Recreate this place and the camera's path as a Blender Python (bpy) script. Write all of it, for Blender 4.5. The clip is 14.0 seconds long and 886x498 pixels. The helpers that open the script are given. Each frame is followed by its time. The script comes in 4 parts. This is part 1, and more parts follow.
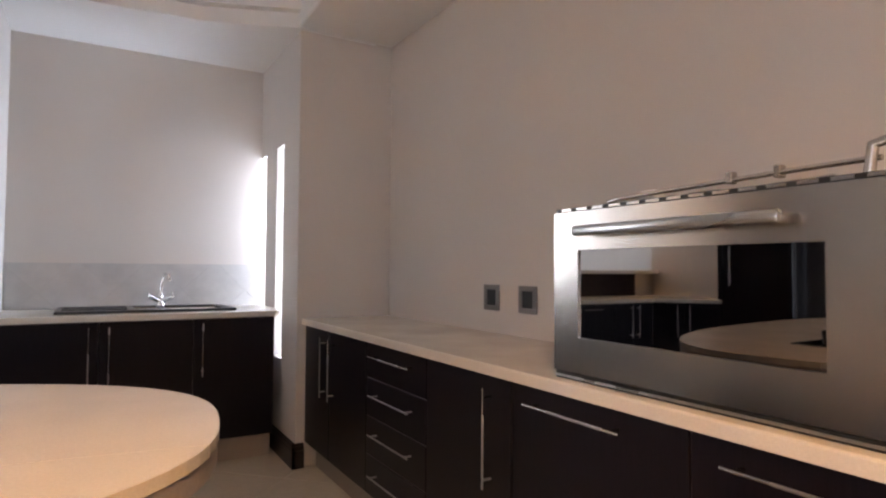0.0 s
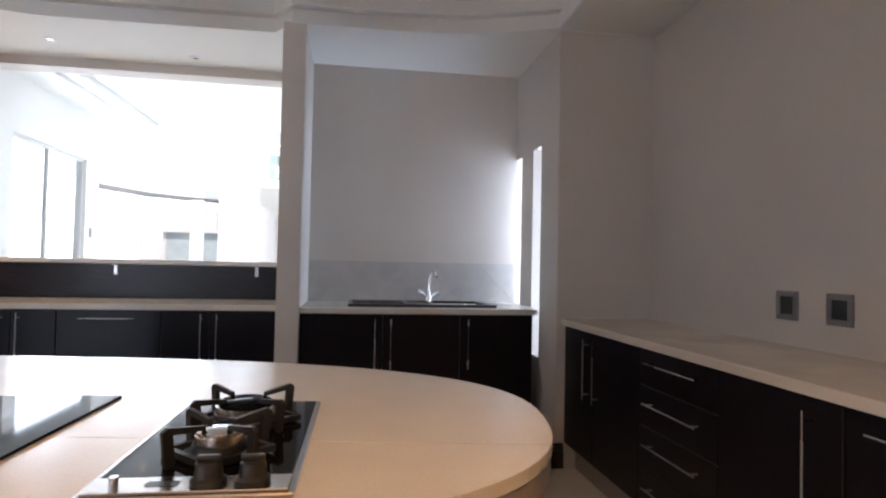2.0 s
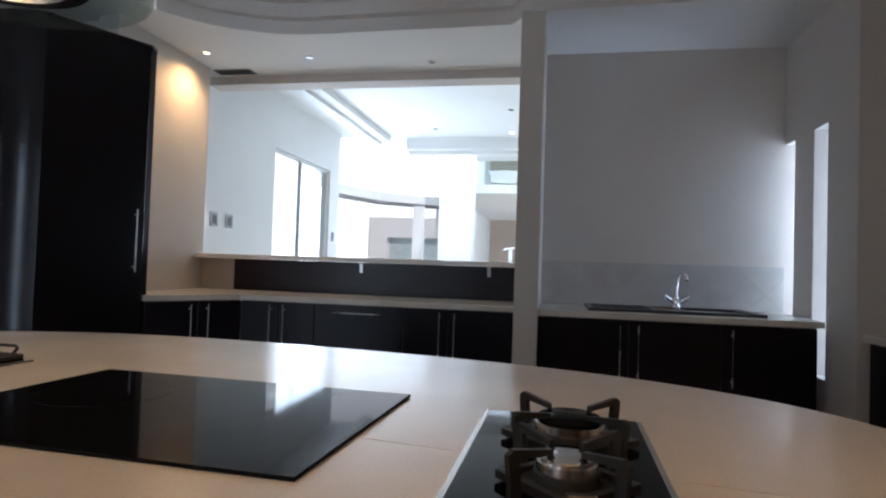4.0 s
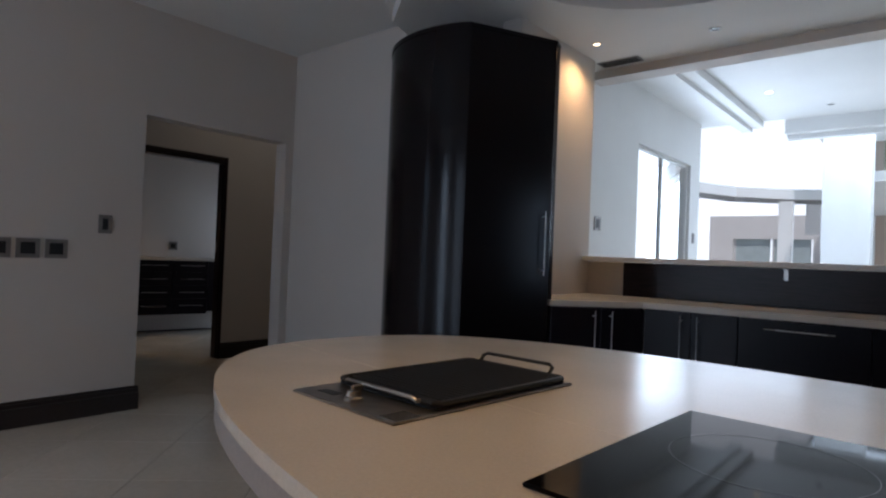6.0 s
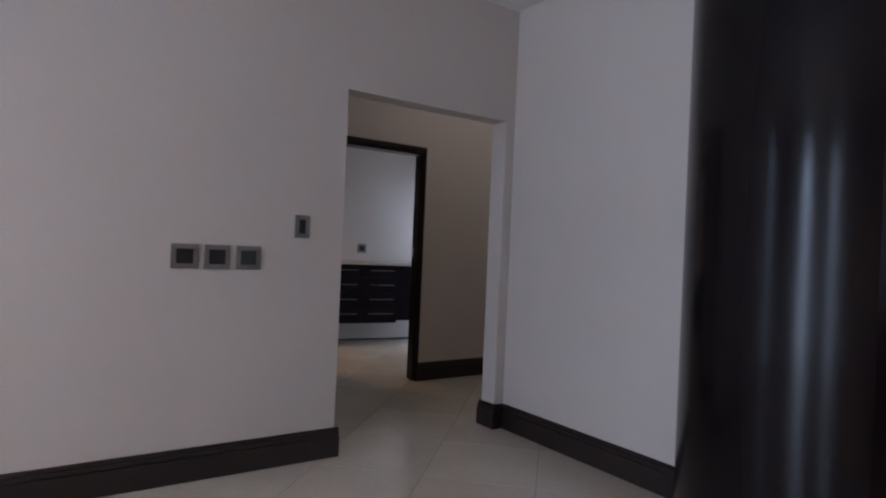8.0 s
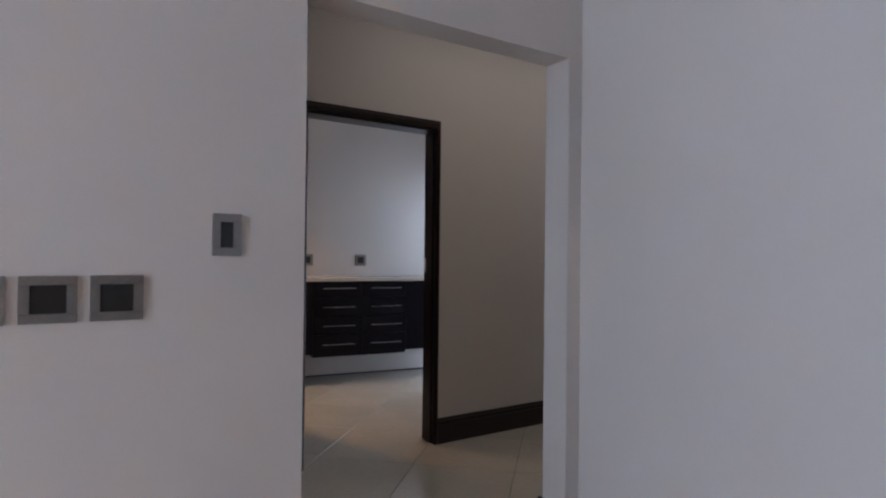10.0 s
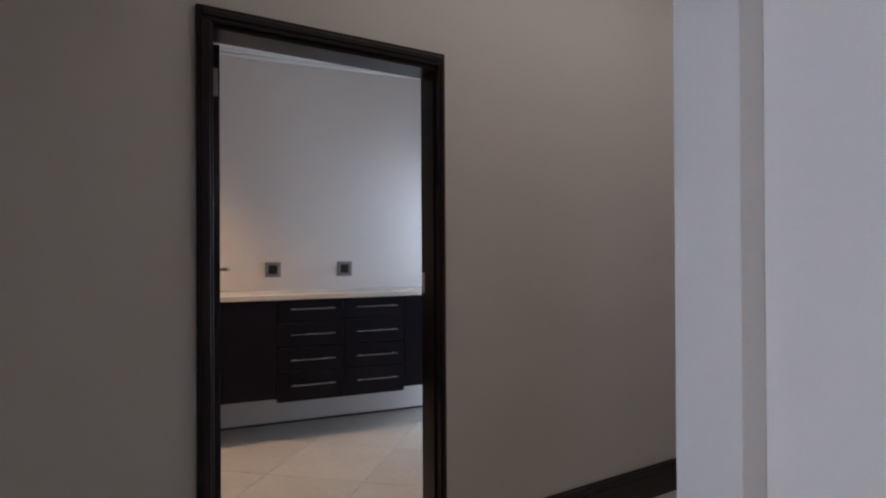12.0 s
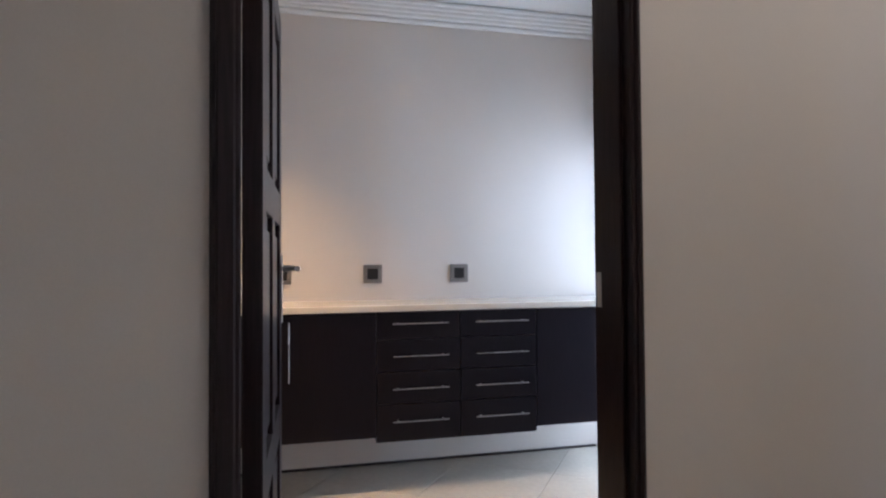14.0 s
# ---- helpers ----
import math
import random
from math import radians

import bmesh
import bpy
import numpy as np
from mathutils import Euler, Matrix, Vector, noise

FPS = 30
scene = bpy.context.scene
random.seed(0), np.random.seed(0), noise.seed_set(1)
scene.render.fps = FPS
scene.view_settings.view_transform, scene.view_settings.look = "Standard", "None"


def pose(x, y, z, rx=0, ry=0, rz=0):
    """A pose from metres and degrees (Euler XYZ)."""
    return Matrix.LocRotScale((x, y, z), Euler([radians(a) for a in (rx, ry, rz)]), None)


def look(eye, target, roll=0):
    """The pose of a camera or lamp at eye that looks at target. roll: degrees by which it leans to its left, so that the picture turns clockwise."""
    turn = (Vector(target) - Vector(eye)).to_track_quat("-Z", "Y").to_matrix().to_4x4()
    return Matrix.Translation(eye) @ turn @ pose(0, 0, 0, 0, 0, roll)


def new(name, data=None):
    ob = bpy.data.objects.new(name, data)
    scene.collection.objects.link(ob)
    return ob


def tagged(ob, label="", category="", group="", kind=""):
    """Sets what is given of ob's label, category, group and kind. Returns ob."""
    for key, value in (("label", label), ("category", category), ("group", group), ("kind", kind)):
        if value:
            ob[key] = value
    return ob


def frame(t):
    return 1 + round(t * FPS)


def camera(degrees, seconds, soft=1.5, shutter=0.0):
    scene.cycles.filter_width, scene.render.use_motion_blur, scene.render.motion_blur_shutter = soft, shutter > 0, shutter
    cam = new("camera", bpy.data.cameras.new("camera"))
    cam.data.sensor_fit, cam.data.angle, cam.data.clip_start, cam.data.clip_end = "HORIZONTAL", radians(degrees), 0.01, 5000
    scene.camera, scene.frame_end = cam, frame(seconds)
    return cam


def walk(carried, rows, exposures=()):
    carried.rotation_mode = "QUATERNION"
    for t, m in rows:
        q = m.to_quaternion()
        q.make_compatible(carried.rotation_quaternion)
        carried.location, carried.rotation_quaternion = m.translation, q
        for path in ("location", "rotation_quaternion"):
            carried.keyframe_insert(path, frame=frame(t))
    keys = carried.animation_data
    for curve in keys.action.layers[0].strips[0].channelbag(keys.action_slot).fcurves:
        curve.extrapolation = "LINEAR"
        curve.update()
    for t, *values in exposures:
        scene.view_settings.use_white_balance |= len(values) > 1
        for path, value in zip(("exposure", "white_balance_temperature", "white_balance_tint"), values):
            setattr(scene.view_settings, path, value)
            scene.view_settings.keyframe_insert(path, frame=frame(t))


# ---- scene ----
cam = camera(73.4, 14.0, 2.2)
PATH = [
    (0, (-0.431, -0.594, 1.21), (0.582, 1.129, 1.279), 0.4),
    (0.5, (-0.482, -0.569, 1.217), (0.373, 1.238, 1.285), 0.6),
    (1, (-0.544, -0.547, 1.225), (0.109, 1.342, 1.289), 0.8),
    (1.5, (-0.584, -0.52, 1.223), (-0.122, 1.425, 1.282), 1.0),
    (2, (-0.608, -0.505, 1.215), (-0.301, 1.47, 1.271), 1.2),
    (2.2, (-0.623, -0.492, 1.212), (-0.373, 1.491, 1.264), 1.3),
    (4.3, (-0.882, -0.244, 1.173), (-1.369, 1.694, 1.234), 1.9),
    (4.5, (-0.927, -0.237, 1.173), (-1.495, 1.68, 1.232), 1.9),
    (5, (-1.058, -0.227, 1.168), (-1.851, 1.608, 1.219), 2.0),
    (5.5, (-1.251, -0.172, 1.162), (-2.327, 1.513, 1.202), 1.9),
    (6, (-1.493, -0.123, 1.159), (-2.787, 1.402, 1.189), 2.3),
    (6.5, (-1.77, -0.089, 1.165), (-3.193, 1.316, 1.186), 2.5),
    (7, (-2.022, 0.015, 1.156), (-3.534, 1.324, 1.171), 2.6),
    (7.5, (-2.326, 0.177, 1.181), (-3.933, 1.367, 1.189), 2.5),
    (8, (-2.75, 0.28, 1.202), (-4.403, 1.407, 1.206), 2.5),
    (10.5, (-4.333, 1.251, 1.251), (-6.002, 2.351, 1.274), 0.3),
    (11, (-4.639, 1.446, 1.259), (-6.313, 2.539, 1.282), 0.0),
    (11.5, (-4.953, 1.635, 1.28), (-6.627, 2.729, 1.295), -0.2),
    (12, (-5.261, 1.846, 1.306), (-6.945, 2.924, 1.317), -0.3),
    (12.5, (-5.584, 1.964, 1.265), (-7.293, 3.003, 1.296), -0.4),
    (13, (-5.829, 2.083, 1.268), (-7.568, 3.07, 1.299), -0.4),
    (13.5, (-6.038, 2.21, 1.255), (-7.82, 3.117, 1.297), -0.6),
    (14, (-6.193, 2.197, 1.249), (-8.042, 2.957, 1.294), -0.4),
]
EXPOSURES = [
    (0, 0.24, 7300, 25), (1, -0.04, 7100, 24), (2, -0.40, 6800, 21), (4.3, -1.32, 6250, 16), (5, -1.60, 6150, 17), (6, -1.70, 6250, 18),
    (7, -1.38, 6350, 24), (8, -0.68, 6200, 25), (10.5, -0.18, 6050, 21), (11.5, 0.0, 6050, 21), (12.5, 0.5, 6000, 20), (14, 0.92, 6000, 19)]
walk(cam, [(t, look(eye, target, roll)) for t, eye, target, roll in PATH], EXPOSURES)

# ---- world, sun, large lights ----
world = bpy.data.worlds.new("sky")
scene.world = world
world.use_nodes = True
wn = world.node_tree.nodes
sky = wn.new("ShaderNodeTexSky")
sky.sky_type, sky.sun_disc = "NISHITA", False
sky.sun_elevation, sky.sun_rotation = radians(58), radians(150)
wn["Background"].inputs["Strength"].default_value = 0.15
world.node_tree.links.new(sky.outputs[0], wn["Background"].inputs["Color"])

DAY = (0.66, 0.84, 1.0)
COLD = (0.54, 0.76, 1.0)
WARM = (1.0, 0.64, 0.28)


def sun_lamp(strength, azimuth, elevation):
    d = bpy.data.lights.new("sun", "SUN")
    d.energy, d.angle, d.color = strength, radians(0.5), (1.0, 0.95, 0.88)
    ob = new("sun", d)
    ob.matrix_world = pose(0, 0, 20, 90 - elevation, 0, azimuth)


def sky_or_fill_light(x, y, z, rx, rz, w, h, watts, color=DAY):
    """Sky light that enters through one opening, or fill light added where none opens."""
    d = bpy.data.lights.new("sky_or_fill_light", "AREA")
    d.shape, d.size, d.size_y, d.energy, d.color = "RECTANGLE", w, h, watts, color
    ob = new("sky_or_fill_light", d)
    ob.matrix_world = pose(x, y, z, rx, 0, rz)


def spot_light(x, y, z, watts, spread=110, color=WARM, size=0.05):
    d = bpy.data.lights.new("lamp_light", "SPOT")
    d.energy, d.color, d.spot_size, d.spot_blend, d.shadow_soft_size = watts, color, radians(spread), 0.95, size
    ob = new("lamp_light", d)
    ob.matrix_world = pose(x, y, z)


sun_lamp(5.0, 30, 58)
sky_or_fill_light(-4.12, 7.35, 1.3, 90, -90, 1.6, 2.4, 190)      # lounge sliding door, from the west
sky_or_fill_light(-4.3, 10.6, 1.5, 90, -130, 3.0, 2.6, 285)      # lounge curved glazing
sky_or_fill_light(-0.2, 15.5, 5.4, 0, 0, 3.5, 5.0, 520)           # fill light added under the gallery's closed ceiling
sky_or_fill_light(-1.6, 10.4, 3.43, 0, 0, 3.0, 2.0, 300)          # fill light added under the stair hall's closed ceiling
spot_light(-1.2, 15.2, 2.74, 150, 140)
spot_light(0.7, 15.2, 2.74, 150, 140)
sky_or_fill_light(1.05, 3.43, 1.33, 90, 90, 0.17, 1.4, 18, COLD)  # slit windows by the sink
sky_or_fill_light(1.05, 3.875, 1.48, 90, 90, 0.14, 1.1, 30, COLD)
sky_or_fill_light(-4.4, -2.89, 1.25, 90, 0, 0.34, 2.35, 86, (0.60, 0.80, 1.0))       # light of unseen south windows, the x -4.4 one added
sky_or_fill_light(-2.9, -2.89, 1.25, 90, 0, 0.34, 2.35, 40, (0.60, 0.80, 1.0))
sky_or_fill_light(-5.90, -1.20, 1.30, 90, -90, 0.32, 2.10, 17, COLD)  # glazed side door, west side
sky_or_fill_light(2.36, 16.0, 1.35, 90, 90, 3.8, 2.4, 330)  # fill light in an added, unseen opening, brightens the hall below the gallery
sky_or_fill_light(-9.0, 4.82, 1.05, 90, 180, 0.8, 1.95, 17, DAY)  # pantry side door, north side
spot_light(-3.384, 3.671, 2.66, 65, 150)
spot_light(-8.95, 2.15, 2.86, 95, 100)
spot_light(-2.155, 0.90, 1.795, 8, 130)
spot_light(-1.995, 0.78, 1.795, 8, 130)
# Ceiling lamps added out of view, assumed from warm reflections, to warm the walls.
spot_light(-0.60, -1.0, 2.85, 265, 138, (1.0, 0.60, 0.26), 0.08)
spot_light(-3.6, -1.4, 2.85, 90, 158)
sky_or_fill_light(-6.6, 3.8, 2.885, 0, 0, 0.7, 2.4, 5.8, (0.98, 0.97, 0.86))  # fill light added under the passage's closed ceiling

# ---- materials ----


def material(name, color, rough=0.5, metal=0.0, grain=0.0, scale=40.0, stain=0.0, stain_scale=2.0, bump=0.0, stretch=None,
             coat=0.0, second=None, random_amount=0.0, spec=0.5):
    """Procedural surface: a base colour varied by fine grain and by broad stains, with relief."""
    m = bpy.data.materials.new(name)
    m.use_nodes = True
    nt = m.node_tree
    n, l = nt.nodes, nt.links
    b = n["Principled BSDF"]
    b.inputs["Roughness"].default_value, b.inputs["Metallic"].default_value = rough, metal
    b.inputs["Coat Weight"].default_value = coat
    b.inputs["Specular IOR Level"].default_value = spec
    co = n.new("ShaderNodeTexCoord")
    mp = n.new("ShaderNodeMapping")
    l.new(co.outputs["Object"], mp.inputs[0])
    if stretch:
        mp.inputs["Scale"].default_value = stretch
    fine = n.new("ShaderNodeTexNoise")
    fine.inputs["Scale"].default_value, fine.inputs["Detail"].default_value = scale, 5
    l.new(mp.outputs[0], fine.inputs["Vector"])
    broad = n.new("ShaderNodeTexNoise")
    broad.inputs["Scale"].default_value, broad.inputs["Detail"].default_value = stain_scale, 3
    l.new(co.outputs["Object"], broad.inputs["Vector"])
    dark = tuple(c * (1 - grain) for c in color) if second is None else second
    r1 = n.new("ShaderNodeMapRange")
    r1.inputs[1].default_value, r1.inputs[2].default_value = 0.35, 0.65
    l.new(fine.outputs[0], r1.inputs[0])
    mix = n.new("ShaderNodeMix")
    mix.data_type = "RGBA"
    mix.inputs[6].default_value, mix.inputs[7].default_value = (*color, 1), (*dark, 1)
    l.new(r1.outputs[0], mix.inputs[0])
    hsv = n.new("ShaderNodeHueSaturation")
    l.new(mix.outputs[2], hsv.inputs["Color"])
    r2 = n.new("ShaderNodeMapRange")
    r2.inputs[1].default_value, r2.inputs[2].default_value = 0.3, 0.7
    r2.inputs[3].default_value, r2.inputs[4].default_value = 1 - stain, 1 + stain * 0.4
    l.new(broad.outputs[0], r2.inputs[0])
    if random_amount:
        info = n.new("ShaderNodeObjectInfo")
        r4 = n.new("ShaderNodeMapRange")
        r4.inputs[3].default_value, r4.inputs[4].default_value = 1 - random_amount, 1 + random_amount
        l.new(info.outputs["Random"], r4.inputs[0])
        mul = n.new("ShaderNodeMath")
        mul.operation = "MULTIPLY"
        l.new(r4.outputs[0], mul.inputs[0])
        l.new(r2.outputs[0], mul.inputs[1])
        l.new(mul.outputs[0], hsv.inputs["Value"])
    else:
        l.new(r2.outputs[0], hsv.inputs["Value"])
    l.new(hsv.outputs[0], b.inputs["Base Color"])
    r3 = n.new("ShaderNodeMapRange")
    spread = 0.004 if rough < 0.1 else 0.06
    r3.inputs[3].default_value, r3.inputs[4].default_value = max(rough - spread, 0.01), min(rough + spread, 1)
    l.new(broad.outputs[0], r3.inputs[0])
    l.new(r3.outputs[0], b.inputs["Roughness"])
    if bump:
        bm_ = n.new("ShaderNodeBump")
        bm_.inputs["Strength"].default_value, bm_.inputs["Distance"].default_value = bump, 0.002
        l.new(fine.outputs[0], bm_.inputs["Height"])
        l.new(bm_.outputs[0], b.inputs["Normal"])
    return m


def glass(name, color, rough=0.0):
    m = bpy.data.materials.new(name)
    m.use_nodes = True
    b = m.node_tree.nodes["Principled BSDF"]
    b.inputs["Base Color"].default_value = (*color, 1)
    b.inputs["Transmission Weight"].default_value, b.inputs["Roughness"].default_value, b.inputs["IOR"].default_value = 1, rough, 1.45
    return m


def sheet_glass(name, color):
    """Thin sheet glass: tinted see-through with a faint mirror."""
    m = bpy.data.materials.new(name)
    m.use_nodes = True
    n, l = m.node_tree.nodes, m.node_tree.links
    n.remove(n["Principled BSDF"])
    clear, gloss, mix = n.new("ShaderNodeBsdfTransparent"), n.new("ShaderNodeBsdfGlossy"), n.new("ShaderNodeMixShader")
    clear.inputs["Color"].default_value = (*color, 1)
    gloss.inputs["Roughness"].default_value = 0.03
    mix.inputs[0].default_value = 0.07
    l.new(clear.outputs[0], mix.inputs[1])
    l.new(gloss.outputs[0], mix.inputs[2])
    l.new(mix.outputs[0], n["Material Output"].inputs["Surface"])
    return m


def glowing(name, color, strength):
    m = bpy.data.materials.new(name)
    m.use_nodes = True
    b = m.node_tree.nodes["Principled BSDF"]
    b.inputs["Base Color"].default_value = (*color, 1)
    b.inputs["Emission Color"].default_value, b.inputs["Emission Strength"].default_value = (*color, 1), strength
    return m


PAINT = material("cream_wall_paint", (0.65, 0.59, 0.54), 0.62, grain=0.03, scale=260, stain=0.05, stain_scale=0.9, bump=0.12)
WHITE = material("white_ceiling_paint", (0.78, 0.765, 0.74), 0.7, grain=0.02, scale=200, stain=0.04, stain_scale=0.8, bump=0.08)
LOUNGE = material("white_lounge_paint", (0.80, 0.80, 0.79), 0.6, grain=0.02, scale=200, stain=0.03, bump=0.05)
DARK = material("espresso_veneer", (0.011, 0.008, 0.012), 0.30, second=(0.008, 0.006, 0.009), scale=14, stretch=(14, 14, 0.7), stain=0.12, stain_scale=3, bump=0.0, spec=0.17)
CURVED = material("espresso_gloss_veneer", (0.008, 0.0055, 0.0065), 0.19, second=(0.008, 0.0055, 0.0065), scale=14, stretch=(14, 14, 0.6), stain=0.0, bump=0.0, spec=0.20)
SPLASH = material("dark_wood_splashback", (0.024, 0.015, 0.018), 0.30, second=(0.012, 0.008, 0.010), scale=12, stretch=(0.8, 10, 14), stain=0.15, bump=0.05, spec=0.25)
SKIRT = material("dark_skirting_wood", (0.030, 0.019, 0.017), 0.38, second=(0.016, 0.010, 0.010), scale=16, stretch=(4, 4, 16), stain=0.15, bump=0.15)
DOORWOOD = material("dark_mahogany_stain", (0.026, 0.014, 0.016), 0.30, second=(0.013, 0.007, 0.008), scale=12, stretch=(12, 12, 0.8), stain=0.15, bump=0.12, spec=0.28)
STONE = material("cream_quartz", (0.70, 0.645, 0.565), 0.21, second=(0.655, 0.60, 0.52), scale=190, stain=0.06, stain_scale=4, bump=0.02, spec=0.24)
TILE = material("cream_porcelain", (0.62, 0.56, 0.47), 0.14, grain=0.06, scale=30, stain=0.06, stain_scale=3, bump=0.02, random_amount=0.03)
WALLTILE = material("grey_cream_wall_tile", (0.58, 0.56, 0.54), 0.12, grain=0.10, scale=9, stain=0.08, stain_scale=3, bump=0.02, random_amount=0.03)
GROUT = material("grey_grout", (0.30, 0.27, 0.24), 0.85, grain=0.2, scale=120, stain=0.15)
STEEL = material("brushed_steel", (0.56, 0.52, 0.48), 0.23, 1.0, grain=0.10, scale=60, stretch=(1, 1, 45), stain=0.05, bump=0.05)
HANDLE = material("satin_steel", (0.44, 0.43, 0.42), 0.28, 1.0, grain=0.06, scale=120, stain=0.05)
CHROME = material("chrome", (0.80, 0.80, 0.81), 0.06, 1.0, grain=0.02, scale=50)
IRON = material("black_cast_iron", (0.012, 0.011, 0.011), 0.5, grain=0.3, scale=300, stain=0.2, bump=0.3)
BLACKGLASS = material("black_glass", (0.006, 0.006, 0.007), 0.05, grain=0.05, scale=10, spec=0.042)
OVENGLASS = material("mirror_tinted_oven_glass", (0.24, 0.23, 0.23), 0.02, 1.0, grain=0.02, scale=10)
# The island top's stone again, with the edge's shade put into the colour.
SHADEDGE = material("shaded_quartz_edge", (0.36, 0.32, 0.30), 0.35, grain=0.12, scale=120, stain=0.08)
GRANITE = material("black_granite_composite", (0.022, 0.021, 0.022), 0.45, second=(0.05, 0.048, 0.048), scale=420, stain=0.1, bump=0.1)
PLASTIC = material("black_plastic", (0.015, 0.014, 0.014), 0.35, grain=0.1, scale=80)
SWITCHMETAL = material("brushed_pewter_plate", (0.29, 0.27, 0.26), 0.38, 0.8, grain=0.1, scale=120, stretch=(1, 20, 1))
PLINTH = material("satin_aluminium_plinth", (0.42, 0.36, 0.31), 0.42, 0.6, grain=0.1, scale=40, stretch=(1, 1, 20), stain=0.08)
ALU = material("white_aluminium", (0.75, 0.76, 0.76), 0.4, grain=0.02, scale=60, stain=0.03)
BEIGE = material("beige_wall_paint", (0.50, 0.40, 0.33), 0.6, grain=0.03, scale=200, stain=0.05, bump=0.05)
PAVE = material("pale_terrace", (0.45, 0.43, 0.40), 0.7, grain=0.1, scale=20, stain=0.1, bump=0.1)
LENS = glowing("lit_lamp", (1.0, 0.80, 0.52), 14.0)
OFFLENS = material("unlit_lamp_glass", (0.10, 0.09, 0.08), 0.2, grain=0.1, scale=60)
CLEAR = glass("clear_glass", (0.97, 1.0, 0.99))
GREEN = sheet_glass("green_tinted_sheet_glass", (0.84, 0.90, 0.87))
# Opaque pane; the sky's reflection is put into its pale base colour.
SKYPANE = material("painted_sky_pane", (0.50, 0.60, 0.62), 0.08, grain=0.1, scale=4)
STAINED = material("stained_steel_tray", (0.36, 0.32, 0.28), 0.30, 0.9, grain=0.2, scale=40, stain=0.25, stain_scale=14)
SEAMFILL = material("brown_seam_filler", (0.36, 0.29, 0.23), 0.6, grain=0.1, scale=100)
TILEBED = material("pale_grout", (0.47, 0.45, 0.43), 0.7, grain=0.05, scale=100)
EDGE = material("bright_white_edge", (0.82, 0.80, 0.77), 0.5, grain=0.02, scale=100, stain=0.03)

# ---- building helpers ----


def mesh_of(bm, name, mat, smooth=False):
    me = bpy.data.meshes.new(name)
    if smooth:
        bm.normal_update()
        for fc in bm.faces:
            fc.smooth = True
        for ed in bm.edges:
            if len(ed.link_faces) == 2 and ed.calc_face_angle() > 0.7:
                ed.smooth = False
    bm.to_mesh(me)
    bm.free()
    me.materials.append(mat)
    return me


def part(name, bm, mat, parent=None, label="", smooth=False):
    ob = new(name, mesh_of(bm, name, mat, smooth))
    if parent:
        ob.parent = parent
    if label:
        tagged(ob, label)
    return ob


def thing(name, m, label, category, group="", kind=""):
    ob = new(name)
    ob.matrix_world = m
    ob.empty_display_size = 0.1
    return tagged(ob, label, category, group, kind)


def box(x0, y0, z0, x1, y1, z1, bev=0.0, bm=None, seg=1):
    bm2 = bmesh.new()
    bmesh.ops.create_cube(bm2, size=1)
    for v in bm2.verts:
        v.co = Vector(((x0 + x1) / 2 + v.co.x * (x1 - x0), (y0 + y1) / 2 + v.co.y * (y1 - y0), (z0 + z1) / 2 + v.co.z * (z1 - z0)))
    if bev:
        bmesh.ops.bevel(bm2, geom=bm2.edges[:], offset=bev, segments=seg, affect="EDGES", profile=0.5)
    return merged(bm, bm2)


def merged(bm, other):
    if bm is None:
        return other
    me = bpy.data.meshes.new("tmp")
    other.to_mesh(me)
    other.free()
    bm.from_mesh(me)
    bpy.data.meshes.remove(me)
    return bm


def prism(points, z0, z1, bm=None, bev=0.0, seg=2):
    """An upright prism over a plan outline given anticlockwise."""
    b = bmesh.new()
    lo = [b.verts.new((x, y, z0)) for x, y in points]
    hi = [b.verts.new((x, y, z1)) for x, y in points]
    n = len(points)
    b.faces.new(lo[::-1])
    top = b.faces.new(hi)
    for i in range(n):
        b.faces.new((lo[i], lo[(i + 1) % n], hi[(i + 1) % n], hi[i]))
    if bev:
        bmesh.ops.bevel(b, geom=top.edges[:], offset=bev, segments=seg, affect="EDGES", profile=0.5)
    return merged(bm, b)


def rod(a, b, r, bm=None, seg=12, r2=None):
    """A capped round bar from a to b."""
    a, b = Vector(a), Vector(b)
    o = bmesh.new()
    d = b - a
    m = Matrix.Translation((a + b) / 2) @ d.to_track_quat("Z", "Y").to_matrix().to_4x4()
    bmesh.ops.create_cone(o, cap_ends=True, segments=seg, radius1=r, radius2=r if r2 is None else r2, depth=d.length, matrix=m)
    return merged(bm, o)


def lathe(profile, bm=None, seg=24, at=(0, 0, 0)):
    """Rings of (radius, height), turned about the z axis."""
    o = bmesh.new()
    rings = []
    for r, z in profile:
        if r < 1e-5:
            rings.append([o.verts.new((at[0], at[1], at[2] + z))])
        else:
            rings.append([o.verts.new((at[0] + r * math.cos(2 * math.pi * i / seg), at[1] + r * math.sin(2 * math.pi * i / seg), at[2] + z)) for i in range(seg)])
    for p, q in zip(rings, rings[1:]):
        for i in range(seg):
            j = (i + 1) % seg
            if len(p) == 1 and len(q) > 1:
                o.faces.new((p[0], q[j], q[i]))
            elif len(q) == 1 and len(p) > 1:
                o.faces.new((p[i], p[j], q[0]))
            elif len(p) > 1:
                o.faces.new((p[i], p[j], q[j], q[i]))
    bmesh.ops.recalc_face_normals(o, faces=o.faces[:])
    return merged(bm, o)


